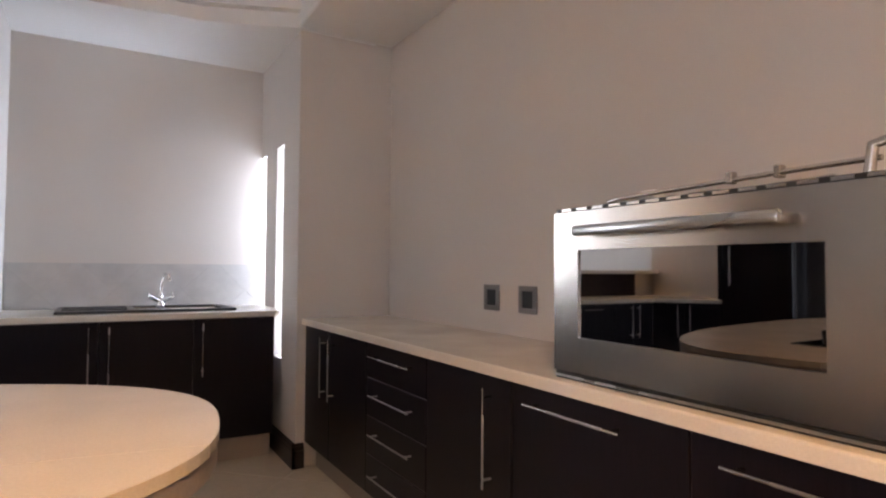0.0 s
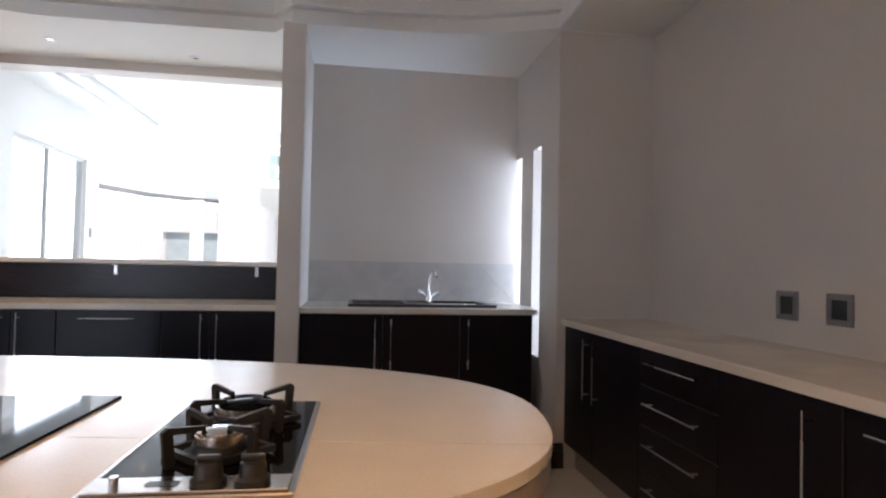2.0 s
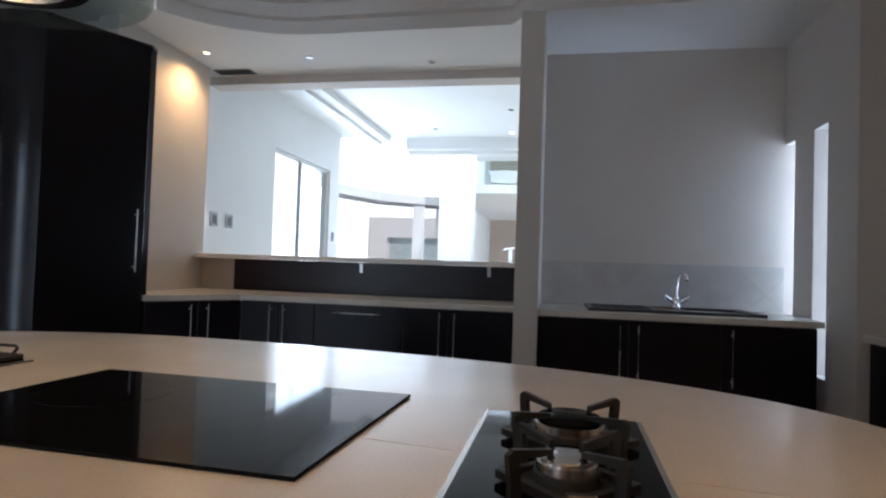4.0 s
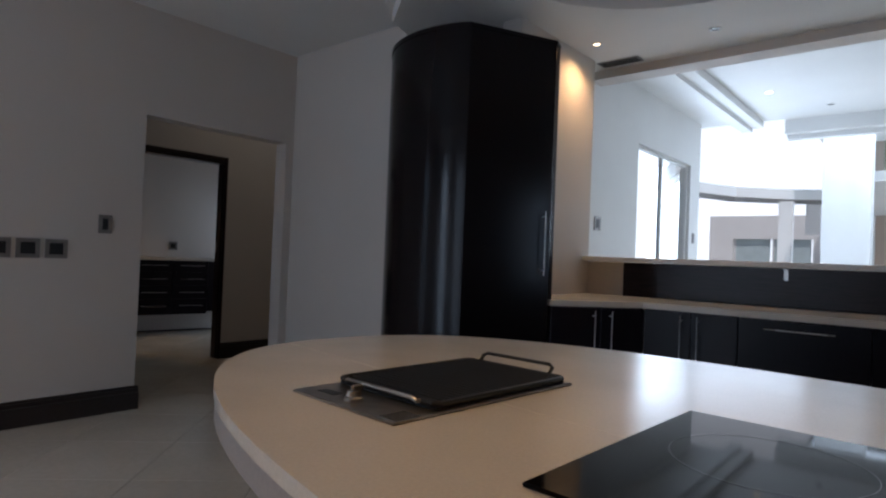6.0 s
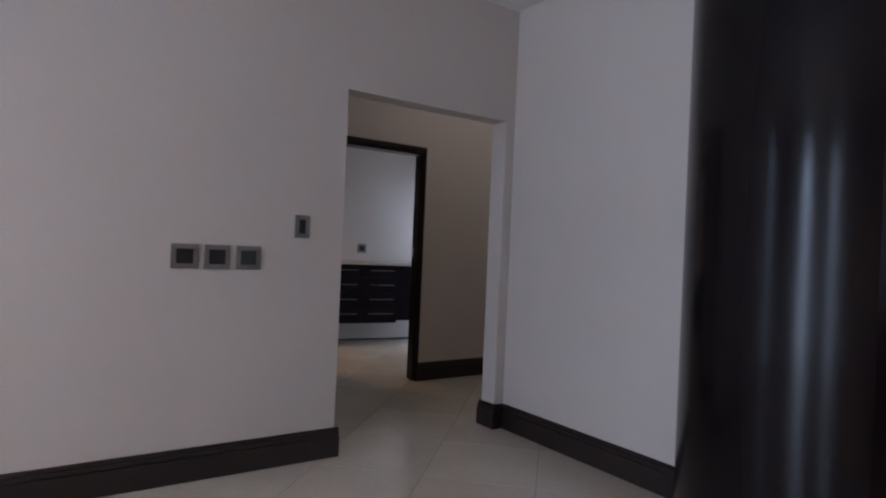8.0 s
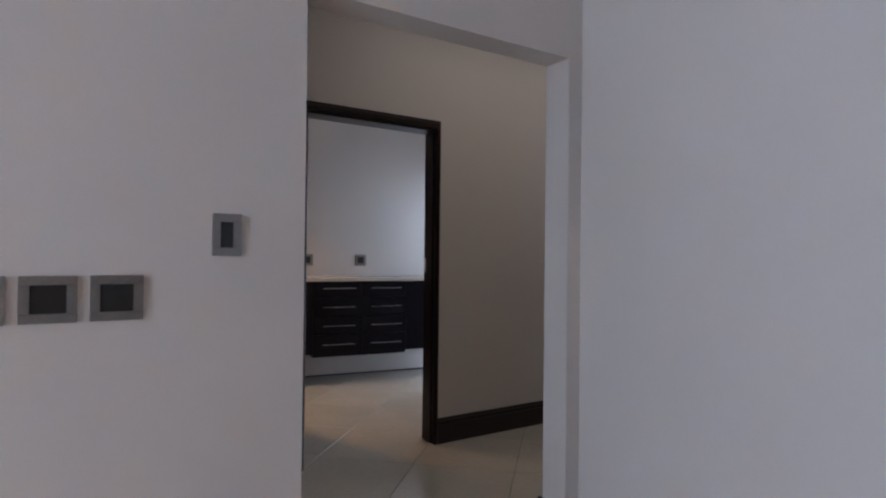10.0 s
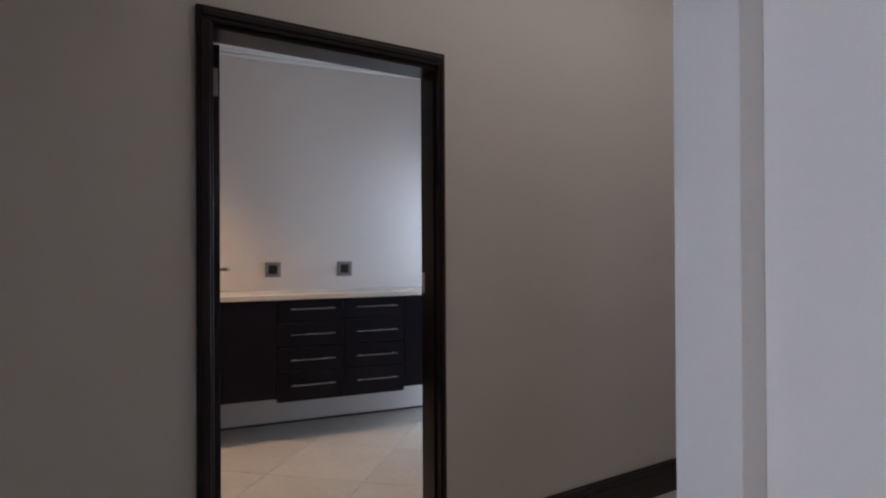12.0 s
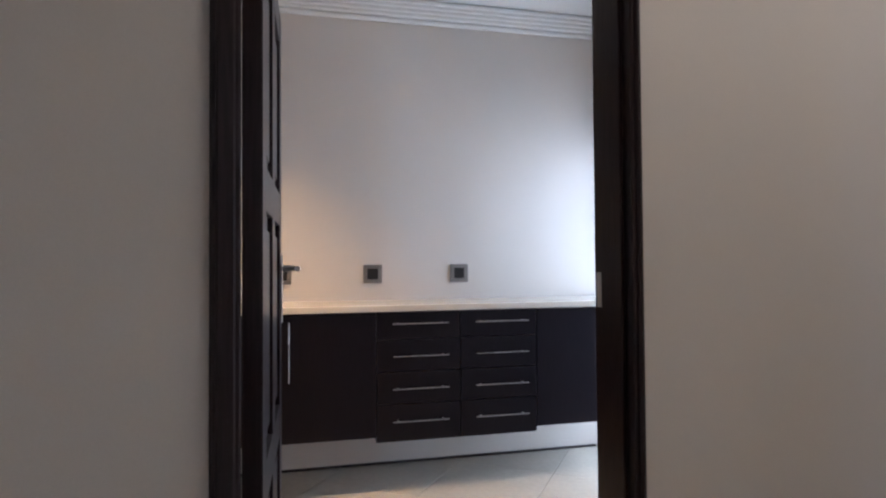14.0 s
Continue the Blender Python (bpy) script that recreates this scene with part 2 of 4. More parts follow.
def tube(points, r, bm=None, seg=10):
    """A bent round bar through the given points."""
    o = bmesh.new()
    pts = [Vector(p) for p in points]
    rings = []
    side = None
    for i, p in enumerate(pts):
        d = (pts[min(i + 1, len(pts) - 1)] - pts[max(i - 1, 0)]).normalized()
        if side is None:
            side = d.orthogonal().normalized()
        side = (side - d * side.dot(d)).normalized()
        up = d.cross(side)
        rings.append([o.verts.new(p + r * (math.cos(2 * math.pi * k / seg) * side + math.sin(2 * math.pi * k / seg) * up)) for k in range(seg)])
    for p, q in zip(rings, rings[1:]):
        for k in range(seg):
            o.faces.new((p[k], p[(k + 1) % seg], q[(k + 1) % seg], q[k]))
    o.faces.new(rings[0][::-1])
    o.faces.new(rings[-1])
    bmesh.ops.recalc_face_normals(o, faces=o.faces[:])
    return merged(bm, o)


def solid(name, bm, mat, label, category="wall", smooth=False):
    """A piece of the setting."""
    return tagged(part(name, bm, mat, None, "", smooth), label, category, "", "structure")


# ---- the large structure ----
CEIL, SOFFIT = 2.87, 2.69
WX, EX, SY = -5.885, 1.27, -2.6
ARCH0, ARCH1, ARCHZ, WT = 1.718, 2.895, 2.10, 0.14
CORNER = 2.972

bm = box(WX - WT, -0.7, 0, WX, ARCH0, CEIL)
bm = box(WX - WT, SY, 0, WX, -1.7, CEIL, bm=bm)
bm = box(WX - WT, -1.7, 2.45, WX, -0.7, CEIL, bm=bm)
bm = box(WX - WT, ARCH0, ARCHZ, WX, ARCH1, CEIL, bm=bm)
bm = box(WX - WT, ARCH1, 0, WX, 5.2, CEIL, bm=bm)
solid("wall_west", bm, PAINT, "cream painted kitchen wall with an open doorway")
solid("wall_blue", box(WX + 0.002, CORNER, 0, -4.5, 3.2, CEIL), PAINT, "cream painted wall beside the tall cabinet")
solid("wall_panel", box(-3.70, 2.99, 0, -3.555, 4.0, 2.70), PAINT, "cream wall lit by a downlight")
solid("wall_back", box(-4.5, 3.06, 0, -3.70, 3.2, CEIL), PAINT, "plain wall behind the tall cabinet")
bm = box(EX, SY, 0, EX + 0.2, 3.0, CEIL)
solid("wall_east", bm, PAINT, "cream painted wall behind the oven")
# pier and alcove side wall with two slit windows
bm = box(0.65, 3.0, 0, 1.15, 3.34, 2.70)
bm = box(0.65, 3.34, 0, 1.15, 3.52, 0.615, bm=bm)
bm = box(0.65, 3.34, 2.04, 1.15, 3.52, 2.70, bm=bm)
bm = box(0.65, 3.52, 0, 1.15, 3.80, 2.70, bm=bm)
bm = box(0.65, 3.80, 0, 1.15, 3.95, 0.92, bm=bm)
bm = box(0.65, 3.80, 2.04, 1.15, 3.95, 2.70, bm=bm)
bm = box(1.15, 3.0, 0, EX + 0.2, 3.30, CEIL, bm=bm)
solid("wall_pier_east", bm, PAINT, "cream painted pier with two slit windows")
solid("wall_alcove", box(-0.91, 3.95, 0, 1.15, 4.1, 2.70), PAINT, "cream painted wall above the sink")
solid("wall_pier_west", box(-1.05, 3.22, 0, -0.91, 4.25, 2.70, 0.004), PAINT, "cream painted pier between hatch and sink alcove")
bm = box(-3.70, 4.0, 0, -1.05, 4.18, 1.18)
bm = box(-3.70, 4.22, 2.622, -1.05, 4.40, 3.2, bm=bm)
solid("wall_hatch", bm, PAINT, "cream wall with a wide serving hatch")
# Unseen wall; its deep slots keep window light off the east side.
ST = 0.36
bm = box(-2.72, SY - ST, 0, EX + 0.2, SY, CEIL)
bm = box(WX - WT, SY - ST, 0, -4.58, SY, CEIL, bm=bm)
bm = box(-4.22, SY - ST, 0, -3.08, SY, CEIL, bm=bm)
for x in (-4.58, -3.08):
    bm = box(x, SY - ST, 0, x + 0.36, SY, 0.05, bm=bm)
    bm = box(x, SY - ST, 2.45, x + 0.36, SY, CEIL, bm=bm)
solid("wall_south", bm, PAINT, "plain cream wall out of view, its deep slots narrowing the window light")
# ceilings
solid("ceiling", box(WX, SY, CEIL, EX, 3.6, CEIL + 0.15), WHITE, "white plaster ceiling", "ceiling")


def soffit_edge(y_off):
    """The curved southern edge of the lowered ceiling, from east to west."""
    pts = [(0.62 + 0.02, 2.96 - y_off), (0.50, 3.02 - y_off), (0.1, 3.17 - y_off), (-0.4, 3.21 - y_off), (-1.0, 3.22 - y_off)]
    pts += [(-1.12, 3.40 - y_off), (-2.45, 3.42 - y_off)]
    for i in range(9):
        a = i / 8
        pts.append((-2.45 - 0.60 * a, 3.42 - y_off - 0.22 * a * a))
    pts += [(-3.25, 2.98 - y_off), (-3.4, 2.62 - y_off), (-3.62, 2.38 - y_off), (-4.0, 2.36 - y_off), (-4.3, 2.58 - y_off), (-4.42, CORNER)]
    return pts


edge = soffit_edge(0)
outline = [(-4.42, 4.22), (1.15, 4.22), (1.15, 2.99), (0.64, 2.99)] + edge
solid("ceiling_soffit", prism(outline, SOFFIT, CEIL + 0.02), WHITE, "lowered white ceiling with a curved edge", "ceiling")
edge2 = soffit_edge(0.07)
outline2 = [(-4.42, 4.2), (1.15, 4.2), (1.15, 2.92)] + edge2
solid("ceiling_step", prism(outline2, SOFFIT + 0.09, CEIL + 0.01), WHITE, "stepped plaster moulding of the lowered ceiling", "ceiling")
solid("ceiling_soffit_east", box(0.62, SY, SOFFIT + 0.004, EX, 2.99, CEIL + 0.02, 0.01), WHITE, "lowered white ceiling strip", "ceiling")

# passage
PX = -7.345
bm = box(PX - 0.13, 0.9, 0, PX, 2.25, 2.9)
bm = box(PX - 0.13, 2.25, 2.085, PX, 3.175, 2.9, bm=bm)
bm = box(PX - 0.13, 3.175, 0, PX, 5.35, 2.9, bm=bm)
solid("wall_passage", bm, PAINT, "cream passage wall with a dark door frame")
solid("wall_passage_north", box(PX, 5.2, 0, WX, 5.35, 2.9), PAINT, "plain end wall of the passage")
solid("wall_passage_south", box(PX, 0.75, 0, WX - WT, 0.9, 2.9), PAINT, "plain end wall of the passage")
solid("ceiling_passage", box(PX, 0.9, 2.9, WX, 5.2, 3.0), WHITE, "white passage ceiling", "ceiling")

# pantry: its west side runs a few degrees off the rest
PW = pose(-9.79, 3.2, 0, 0, 0, -9.0)


def in_pantry(bm):
    bm.transform(PW)
    return bm


PC = 2.895
solid("wall_pantry_west", in_pantry(box(-0.15, -2.6, 0, 0, 2.6, 3.2)), PAINT, "cream painted pantry wall")
bm = box(-10.2, 4.85, 0, -9.15, 5.05, 3.2)
bm = box(-8.15, 4.85, 0, PX - 0.13, 5.05, 3.2, bm=bm)
bm = box(-9.15, 4.85, 2.1, -8.15, 5.05, 3.2, bm=bm)
solid("wall_pantry_north", bm, PAINT, "cream pantry wall with a glazed door")
solid("wall_pantry_south", box(-10.4, 0.55, 0, PX - 0.13, 0.7, 3.2), PAINT, "plain pantry wall")
solid("wall_pantry_east", box(PX - 0.13, 0.7, 2.9, PX, 5.7, 3.2), PAINT, "plain pantry wall above the door")
solid("wall_pantry_side", box(PX - 0.13, 5.35, 0, PX, 5.7, 2.9), PAINT, "plain pantry wall")
solid("ceiling_pantry", box(-10.4, 0.55, PC, PX, 5.7, PC + 0.15), WHITE, "white pantry ceiling", "ceiling")
bm = None
for i, (d, z) in enumerate(((0.10, 0.030), (0.082, 0.052), (0.064, 0.074), (0.048, 0.096), (0.03, 0.125))):
    bm = box(0.0, -2.6, PC - z, d, 2.3, PC - z + 0.026, 0.006, bm)
solid("cornice", in_pantry(bm), WHITE, "stepped white plaster cornice", "cornice")

# lounge beyond the hatch
LX, LC = -4.2, 3.2
bm = box(LX - 0.15, 3.2, 0, LX, 6.45, LC)
bm = box(LX - 0.15, 6.45, 2.56, LX, 8.25, LC, bm=bm)
bm = box(LX - 0.15, 8.25, 0, LX, 8.65, LC, bm=bm)
solid("wall_lounge_west", bm, LOUNGE, "white lounge wall with a sliding door")
solid("wall_lounge_link", box(LX, 3.2, 0, -3.70, 3.3, LC), LOUNGE, "white wall return")
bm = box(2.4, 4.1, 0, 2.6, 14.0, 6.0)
# Opening added out of view, only to let the hall's fill light in.
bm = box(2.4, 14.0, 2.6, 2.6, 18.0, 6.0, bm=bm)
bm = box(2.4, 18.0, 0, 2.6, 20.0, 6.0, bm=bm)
solid("wall_lounge_east", bm, LOUNGE, "plain lounge wall")
solid("wall_lounge_south", box(-0.91, 4.1, 0, 2.4, 4.25, 6.0), LOUNGE, "plain lounge wall")
solid("wall_lounge_upper", box(-4.35, 4.22, 3.2, 2.4, 4.4, 6.0), LOUNGE, "plain lounge wall")
solid("ceiling_lounge", box(-4.35, 4.40, LC, 2.4, 8.9, LC + 0.15), LOUNGE, "white lounge ceiling", "ceiling")
solid("ceiling_lounge_far", box(-3.2, 8.9, LC + 0.25, 2.4, 12.2, LC + 0.4), LOUNGE, "higher white lounge ceiling", "ceiling")
solid("wall_stair_hall", box(-3.2, 12.2, LC + 0.25, 2.4, 12.35, 5.6), LOUNGE, "white wall above the lounge ceiling")
solid("ceiling_gallery", box(-3.2, 12.35, 5.5, 2.4, 20.0, 5.6), LOUNGE, "high white ceiling above the gallery", "ceiling")
solid("wall_stair_west", box(-3.2, 13.9, 0, -3.05, 20.0, 5.5), LOUNGE, "plain white stair hall wall")
for x0, x1, z0 in ((-3.72, -3.58, 3.06), (-3.58, -3.44, 3.11)):
    solid("ceiling_beam", box(x0, 4.4, z0, x1, 8.85, LC + 0.01), LOUNGE, "stepped white ceiling band", "ceiling")
for y0, y1, z0 in ((8.90, 9.05, 3.02), (9.05, 9.2, 2.96)):
    solid("ceiling_band", box(-3.2, y0, z0, 2.4, y1, LC + 0.25), LOUNGE, "stepped white ceiling band", "ceiling")
solid("floor_lounge", box(-4.2, 4.18, -0.06, 2.4, 20.0, 0.0), TILE, "pale tiled lounge floor", "floor")
solid("ground", box(-60, -60, -0.30, 60, 80, -0.10), PAVE, "pale paved ground outside", "ground")
solid("wall_far_beige", box(-3.05, 19.8, 0, 2.4, 20.0, 5.5), BEIGE, "beige painted far wall")
bm = box(-3.04, 11.0, 0, -2.59, 11.4, LC + 0.3)
solid("wall_column", bm, LOUNGE, "broad white column in the lounge")
bm = box(-2.588, 10.94, 0, -2.39, 11.4, LC + 0.3)
solid("wall_column_slim", bm, LOUNGE, "slim white column in the lounge")
solid("ceiling_under_gallery", box(-3.05, 12.4, 2.77, 2.4, 19.8, 2.95), LOUNGE, "white underside of the gallery floor", "ceiling")
solid("wall_glazing_pier", box(-4.02, 12.9, 0, -3.78, 13.1, 2.52), LOUNGE, "slim white pier at the end of the glazing")
solid("wall_lintel", box(-3.78, 14.3, 1.95, -3.2, 14.42, 2.75), LOUNGE, "white lintel beyond the lounge")

# sheets outside that glow in place of the bright sky and distance
SKYGLOW = glowing("glowing_sky_sheet", (0.86, 0.94, 1.0), 2.5)
solid("backdrop", box(-58, 55, -0.1, 30, 55.2, 30), SKYGLOW, "glowing sheet in place of the bright distance", "backdrop")
solid("backdrop_west", box(-58, -55, -0.1, -57.8, 55, 30), SKYGLOW, "glowing sheet in place of the bright distance", "backdrop")
# Added wall: white in the sun, it brightens the view past the sliding door.
solid("wall_sunlit_fill", box(-10.6, 7.2, -0.1, -10.4, 16.0, 2.2), LOUNGE, "white wall added outside to brighten the sliding door's view")

# floor bed under the tiles
bm = box(WX, SY, -0.06, EX, 4.2, -0.004)
bm = box(WX - WT, ARCH0, -0.06, WX, ARCH1, -0.004, bm=bm)
bm = box(PX, 0.9, -0.06, WX - WT, 5.2, -0.004, bm=bm)
bm = box(-10.4, 0.55, -0.06, PX, 5.7, -0.004, bm=bm)
floor = solid("floor", bm, GROUT, "cream porcelain floor tiles laid diagonally", "floor")

# ---- skirtings ----


def skirting(a, b, normal, h=0.165):
    """A moulded skirting board from a to b on a wall whose face looks along normal."""
    a, b, n = Vector((*a, 0)), Vector((*b, 0)), Vector((*normal, 0))
    d = (b - a).normalized()
    m = Matrix(((d.x, n.x, 0, a.x), (d.y, n.y, 0, a.y), (0, 0, 1, 0), (0, 0, 0, 1)))
    ln = (b - a).length
    bm = box(0, 0.0015, 0, ln, 0.024, h - 0.045)
    bm = box(0, 0.0015, h - 0.045, ln, 0.018, h - 0.018, 0.002, bm)
    bm = box(0, 0.0015, h - 0.018, ln, 0.013, h, 0.003, bm)
    bm.transform(m)
    bmesh.ops.recalc_face_normals(bm, faces=bm.faces[:])
    return solid("baseboard", bm, SKIRT, "dark stained wooden skirting board", "baseboard")


skirting((WX, -0.7), (WX, ARCH0 + 0.024), (1, 0))
skirting((WX, SY), (WX, -1.7), (1, 0))
skirting((WX, ARCH0), (WX - WT, ARCH0), (0, 1))
skirting((WX - WT - 0.02, ARCH1), (WX + 0.024, ARCH1), (0, -1))
skirting((WX, ARCH1), (WX, CORNER), (1, 0))
skirting((WX + 0.024, CORNER), (-4.5, CORNER), (0, -1))
skirting((PX, 3.184), (PX, 5.2), (1, 0))
skirting((PX, 0.9), (PX, 2.212), (1, 0))
skirting((PX, 5.2), (WX - WT, 5.2), (0, -1))
skirting((0.65, 3.62), (0.65, 2.976), (-1, 0), 0.15)
skirting((0.626, 3.0), (0.70, 3.0), (0, -1), 0.15)

# ---- cabinets ----
TOP, SINKTOP = 0.905, 0.94


def handle(door, x, z, length, upright, y=-0.02):
    """A round bar handle on two posts, standing off the door."""
    r, off = 0.0038, 0.034
    if upright:
        bm = rod((x, y - off, z - length / 2), (x, y - off, z + length / 2), r)
        for s in (-1, 1):
            bm = rod((x, y - off, z + s * (length / 2 - 0.03)), (x, y, z + s * (length / 2 - 0.03)), 0.0043, bm)
    else:
        bm = rod((x - length / 2, y - off, z), (x + length / 2, y - off, z), r)
        for s in (-1, 1):
            bm = rod((x + s * (length / 2 - 0.03), y - off, z), (x + s * (length / 2 - 0.03), y, z), 0.0043, bm)
    part("handle", bm, HANDLE, door, "satin steel bar handle", smooth=True)


def cabinet(m, w, fronts, label, h0=0.155, h1=0.868, depth=0.55, plinth=True, group="fitted kitchen units", name="base_cabinet"):
    """A floor unit: x runs along its front, y into its depth. fronts: kind, x0, x1, z0, z1 and the handle's place."""
    cab = thing(name, m, label, "cabinet", group)
    bm = box(0.001, 0.0, h0, w - 0.001, depth, h1, 0.001)
    part("body", bm, DARK, cab)
    if plinth:
        part("plinth", box(0.0, 0.055, 0.0, w, 0.075, h0), PLINTH, cab, "satin metal plinth")
    for kind, x0, x1, z0, z1, hx, hz, hl in fronts:
        door = part(kind, box(x0 + 0.002, -0.02, z0 + 0.002, x1 - 0.002, -0.0005, z1 - 0.002, 0.0022), DARK, cab)
        if hl > 0:
            handle(door, hx, hz, hl, kind == "door")
    return cab


def east(y, w, fronts, label):
    return cabinet(pose(0.72, y, 0, 0, 0, -90), w, fronts, label)


Z0, Z1 = 0.157, 0.866
east(2.98, 0.94, [("door", 0.0, 0.425, Z0, Z1, 0.36, 0.66, 0.33), ("door", 0.425, 0.94, Z0, Z1, 0.49, 0.66, 0.33)],
     "dark espresso base cabinet with two doors and bar handles")
east(2.04, 0.59, [("drawer", 0, 0.59, 0.70, Z1, 0.295, 0.806, 0.40), ("drawer", 0, 0.59, 0.52, 0.70, 0.295, 0.629, 0.40),
                  ("drawer", 0, 0.59, 0.34, 0.52, 0.295, 0.451, 0.40), ("drawer", 0, 0.59, Z0, 0.34, 0.295, 0.265, 0.40)],
     "dark espresso cabinet with four drawers")
east(1.45, 0.545, [("door", 0, 0.545, Z0, Z1, 0.437, 0.664, 0.325)], "dark espresso base cabinet with one door")
for y in (0.90, 0.262, -0.376):
    east(y, 0.636, [("drawer", 0, 0.636, 0.45, Z1, 0.28, 0.815, 0.37), ("drawer", 0, 0.636, Z0, 0.45, 0.28, 0.40, 0.37)],
         "dark espresso cabinet with wide pan drawers below the oven")

# sink run
for x0, w, hx, pairs in ((-0.91, 0.515, 0.465, 0), (-0.395, 0.495, 0.05, 0), (0.10, 0.485, 0.05, 0)):
    cabinet(pose(x0, 3.29, 0), w, [("door", 0, w, Z0, 0.899, hx, 0.715, 0.315)], "dark espresso sink base cabinet with a bar handle", depth=0.60, h1=0.901)

# hatch run
HZ, HH = 0.725, 0.901
cabinet(pose(-2.885, 3.44, 0), 0.525, [("door", 0, 0.275, Z0, HH - 0.002, 0.225, HZ, 0.315), ("door", 0.275, 0.525, Z0, HH - 0.002, 0.32, HZ, 0.315)],
        "dark espresso base cabinet below the serving hatch", h1=HH)
cabinet(pose(-2.36, 3.44, 0), 0.60, [("drawer", 0, 0.60, Z0, HH - 0.002, 0.295, 0.85, 0.32)], "integrated dishwasher behind a dark espresso front", h1=HH)
cabinet(pose(-1.76, 3.44, 0), 0.705, [("door", 0, 0.29, Z0, HH - 0.002, 0.24, HZ, 0.315), ("door", 0.29, 0.705, Z0, HH - 0.002, 0.335, HZ, 0.315)],
        "dark espresso base cabinet below the serving hatch", h1=HH)
dx, dy = -2.885 + 3.245, 3.425 - 2.935
dl = math.hypot(dx, dy)
cabinet(pose(-3.245, 2.935, 0, 0, 0, math.degrees(math.atan2(dy, dx))) @ pose(0, 0.02, 0), dl,
        [("door", 0, dl * 0.53, Z0, HH - 0.002, dl * 0.44, HZ, 0.315), ("door", dl * 0.53, dl, Z0, HH - 0.002, dl * 0.62, HZ, 0.315)],
        "dark espresso corner cabinet set at an angle", depth=0.12, h1=HH)


def worktop(name, points, label, z1=TOP, thick=0.036):
    bm = prism(points, z1 - thick, z1, bev=0.006)
    return tagged(part(name, bm, STONE), label, "worktop")


worktop("worktop", [(0.68, -1.02), (1.268, -1.02), (1.268, 2.998), (0.68, 2.998)], "cream quartz worktop running under the steel oven")
worktop("worktop", [(-0.908, 3.25), (0.61, 3.25), (0.61, 3.36), (0.648, 3.53), (0.648, 3.948), (-0.908, 3.948)], "cream quartz worktop around the black sink", SINKTOP)
worktop("worktop", [(-3.262, 2.94), (-2.885, 3.40), (-1.052, 3.40), (-1.052, 3.984), (-3.553, 3.984), (-3.553, 3.0)], "cream quartz worktop below the serving hatch", 0.94)

# serving hatch: splashback, ledge, brackets
tagged(part("splashback", box(-3.27, 3.986, 0.94, -1.052, 3.998, 1.178, 0.002), SPLASH), "dark wood splashback below the hatch ledge", "splashback")
tagged(part("hatch_ledge", box(-3.553, 3.90, 1.182, -1.052, 4.34, 1.214, 0.004), EDGE), "white stone ledge of the serving hatch", "ledge")
for x in (-2.236, -1.28):
    br = thing("bracket", pose(x, 3.986, 1.18), "small steel angle bracket under the hatch ledge", "bracket", "hatch ledge brackets")
    part("plate", box(-0.012, -0.006, -0.075, 0.012, 0, 0, 0.001), HANDLE, br)
    part("arm", box(-0.012, -0.06, -0.008, 0.012, -0.006, 0, 0.001), HANDLE, br)

# tall curved cabinet
tall = thing("tall_cabinet", pose(0, 0, 0), "tall espresso pantry cabinet with a curved glossy front", "cabinet")
CXY, CR = (-3.78, 2.98), 0.64


def arc(r, a0, a1, n):
    return [(CXY[0] + r * math.cos(radians(a0 + (a1 - a0) * i / n)), CXY[1] + r * math.sin(radians(a0 + (a1 - a0) * i / n))) for i in range(n + 1)]


def shell(outer, inner, z0, z1):
    return prism(outer + inner[::-1], z0, z1)


part("curved_door", shell(arc(CR, 184, 296, 36), arc(CR - 0.022, 184, 296, 36), 0.11, 2.43), CURVED, tall, "curved espresso door", True)
e0 = arc(CR, 296, 296, 1)[0]
e1 = (-3.255, 2.915)
dvx, dvy = e1[0] - e0[0], e1[1] - e0[1]
dlen = math.hypot(dvx, dvy)
flat = part("flat_door", box(0.002, 0, 0.11, dlen - 0.002, 0.022, 2.43, 0.002), CURVED, tall)
flat.matrix_local = pose(e0[0], e0[1], 0, 0, 0, math.degrees(math.atan2(dvy, dvx)))
handle(flat, dlen - 0.06, 1.265, 0.37, True, 0.0)
body = arc(CR - 0.03, 184, 296, 30) + [(-3.275, 2.935), (-3.275, 2.985), (-4.40, 3.055)]
part("body", prism(body, 0.11, 2.43), DARK, tall)
part("top_panel", prism(arc(CR + 0.004, 184, 296, 36) + [(-3.251, 2.913), (-3.27, 2.985), (-4.42, 3.055)], 2.43, 2.455, bev=0.003), CURVED, tall)
part("plinth", prism(arc(CR - 0.07, 184, 296, 30) + [(-3.33, 2.93), (-4.34, 3.05)], 0.0, 0.11), PLINTH, tall, "satin metal plinth")
part("side_strip", box(-4.50, 2.945, 0.0, -4.424, 3.055, 2.455, 0.004), DOORWOOD, tall, "dark wood side strip")

# ---- wall tiles behind the sink ----
bed = solid("wall_tiles", box(-0.905, 3.943, SINKTOP + 0.002, 0.645, 3.949, 1.235), TILEBED, "pale polished tiles behind the sink", "splashback")

# ---- sink and tap ----
sink = thing("kitchen_sink", pose(-0.125, 3.62, SINKTOP), "black composite sink with drainer set in the worktop", "sink")


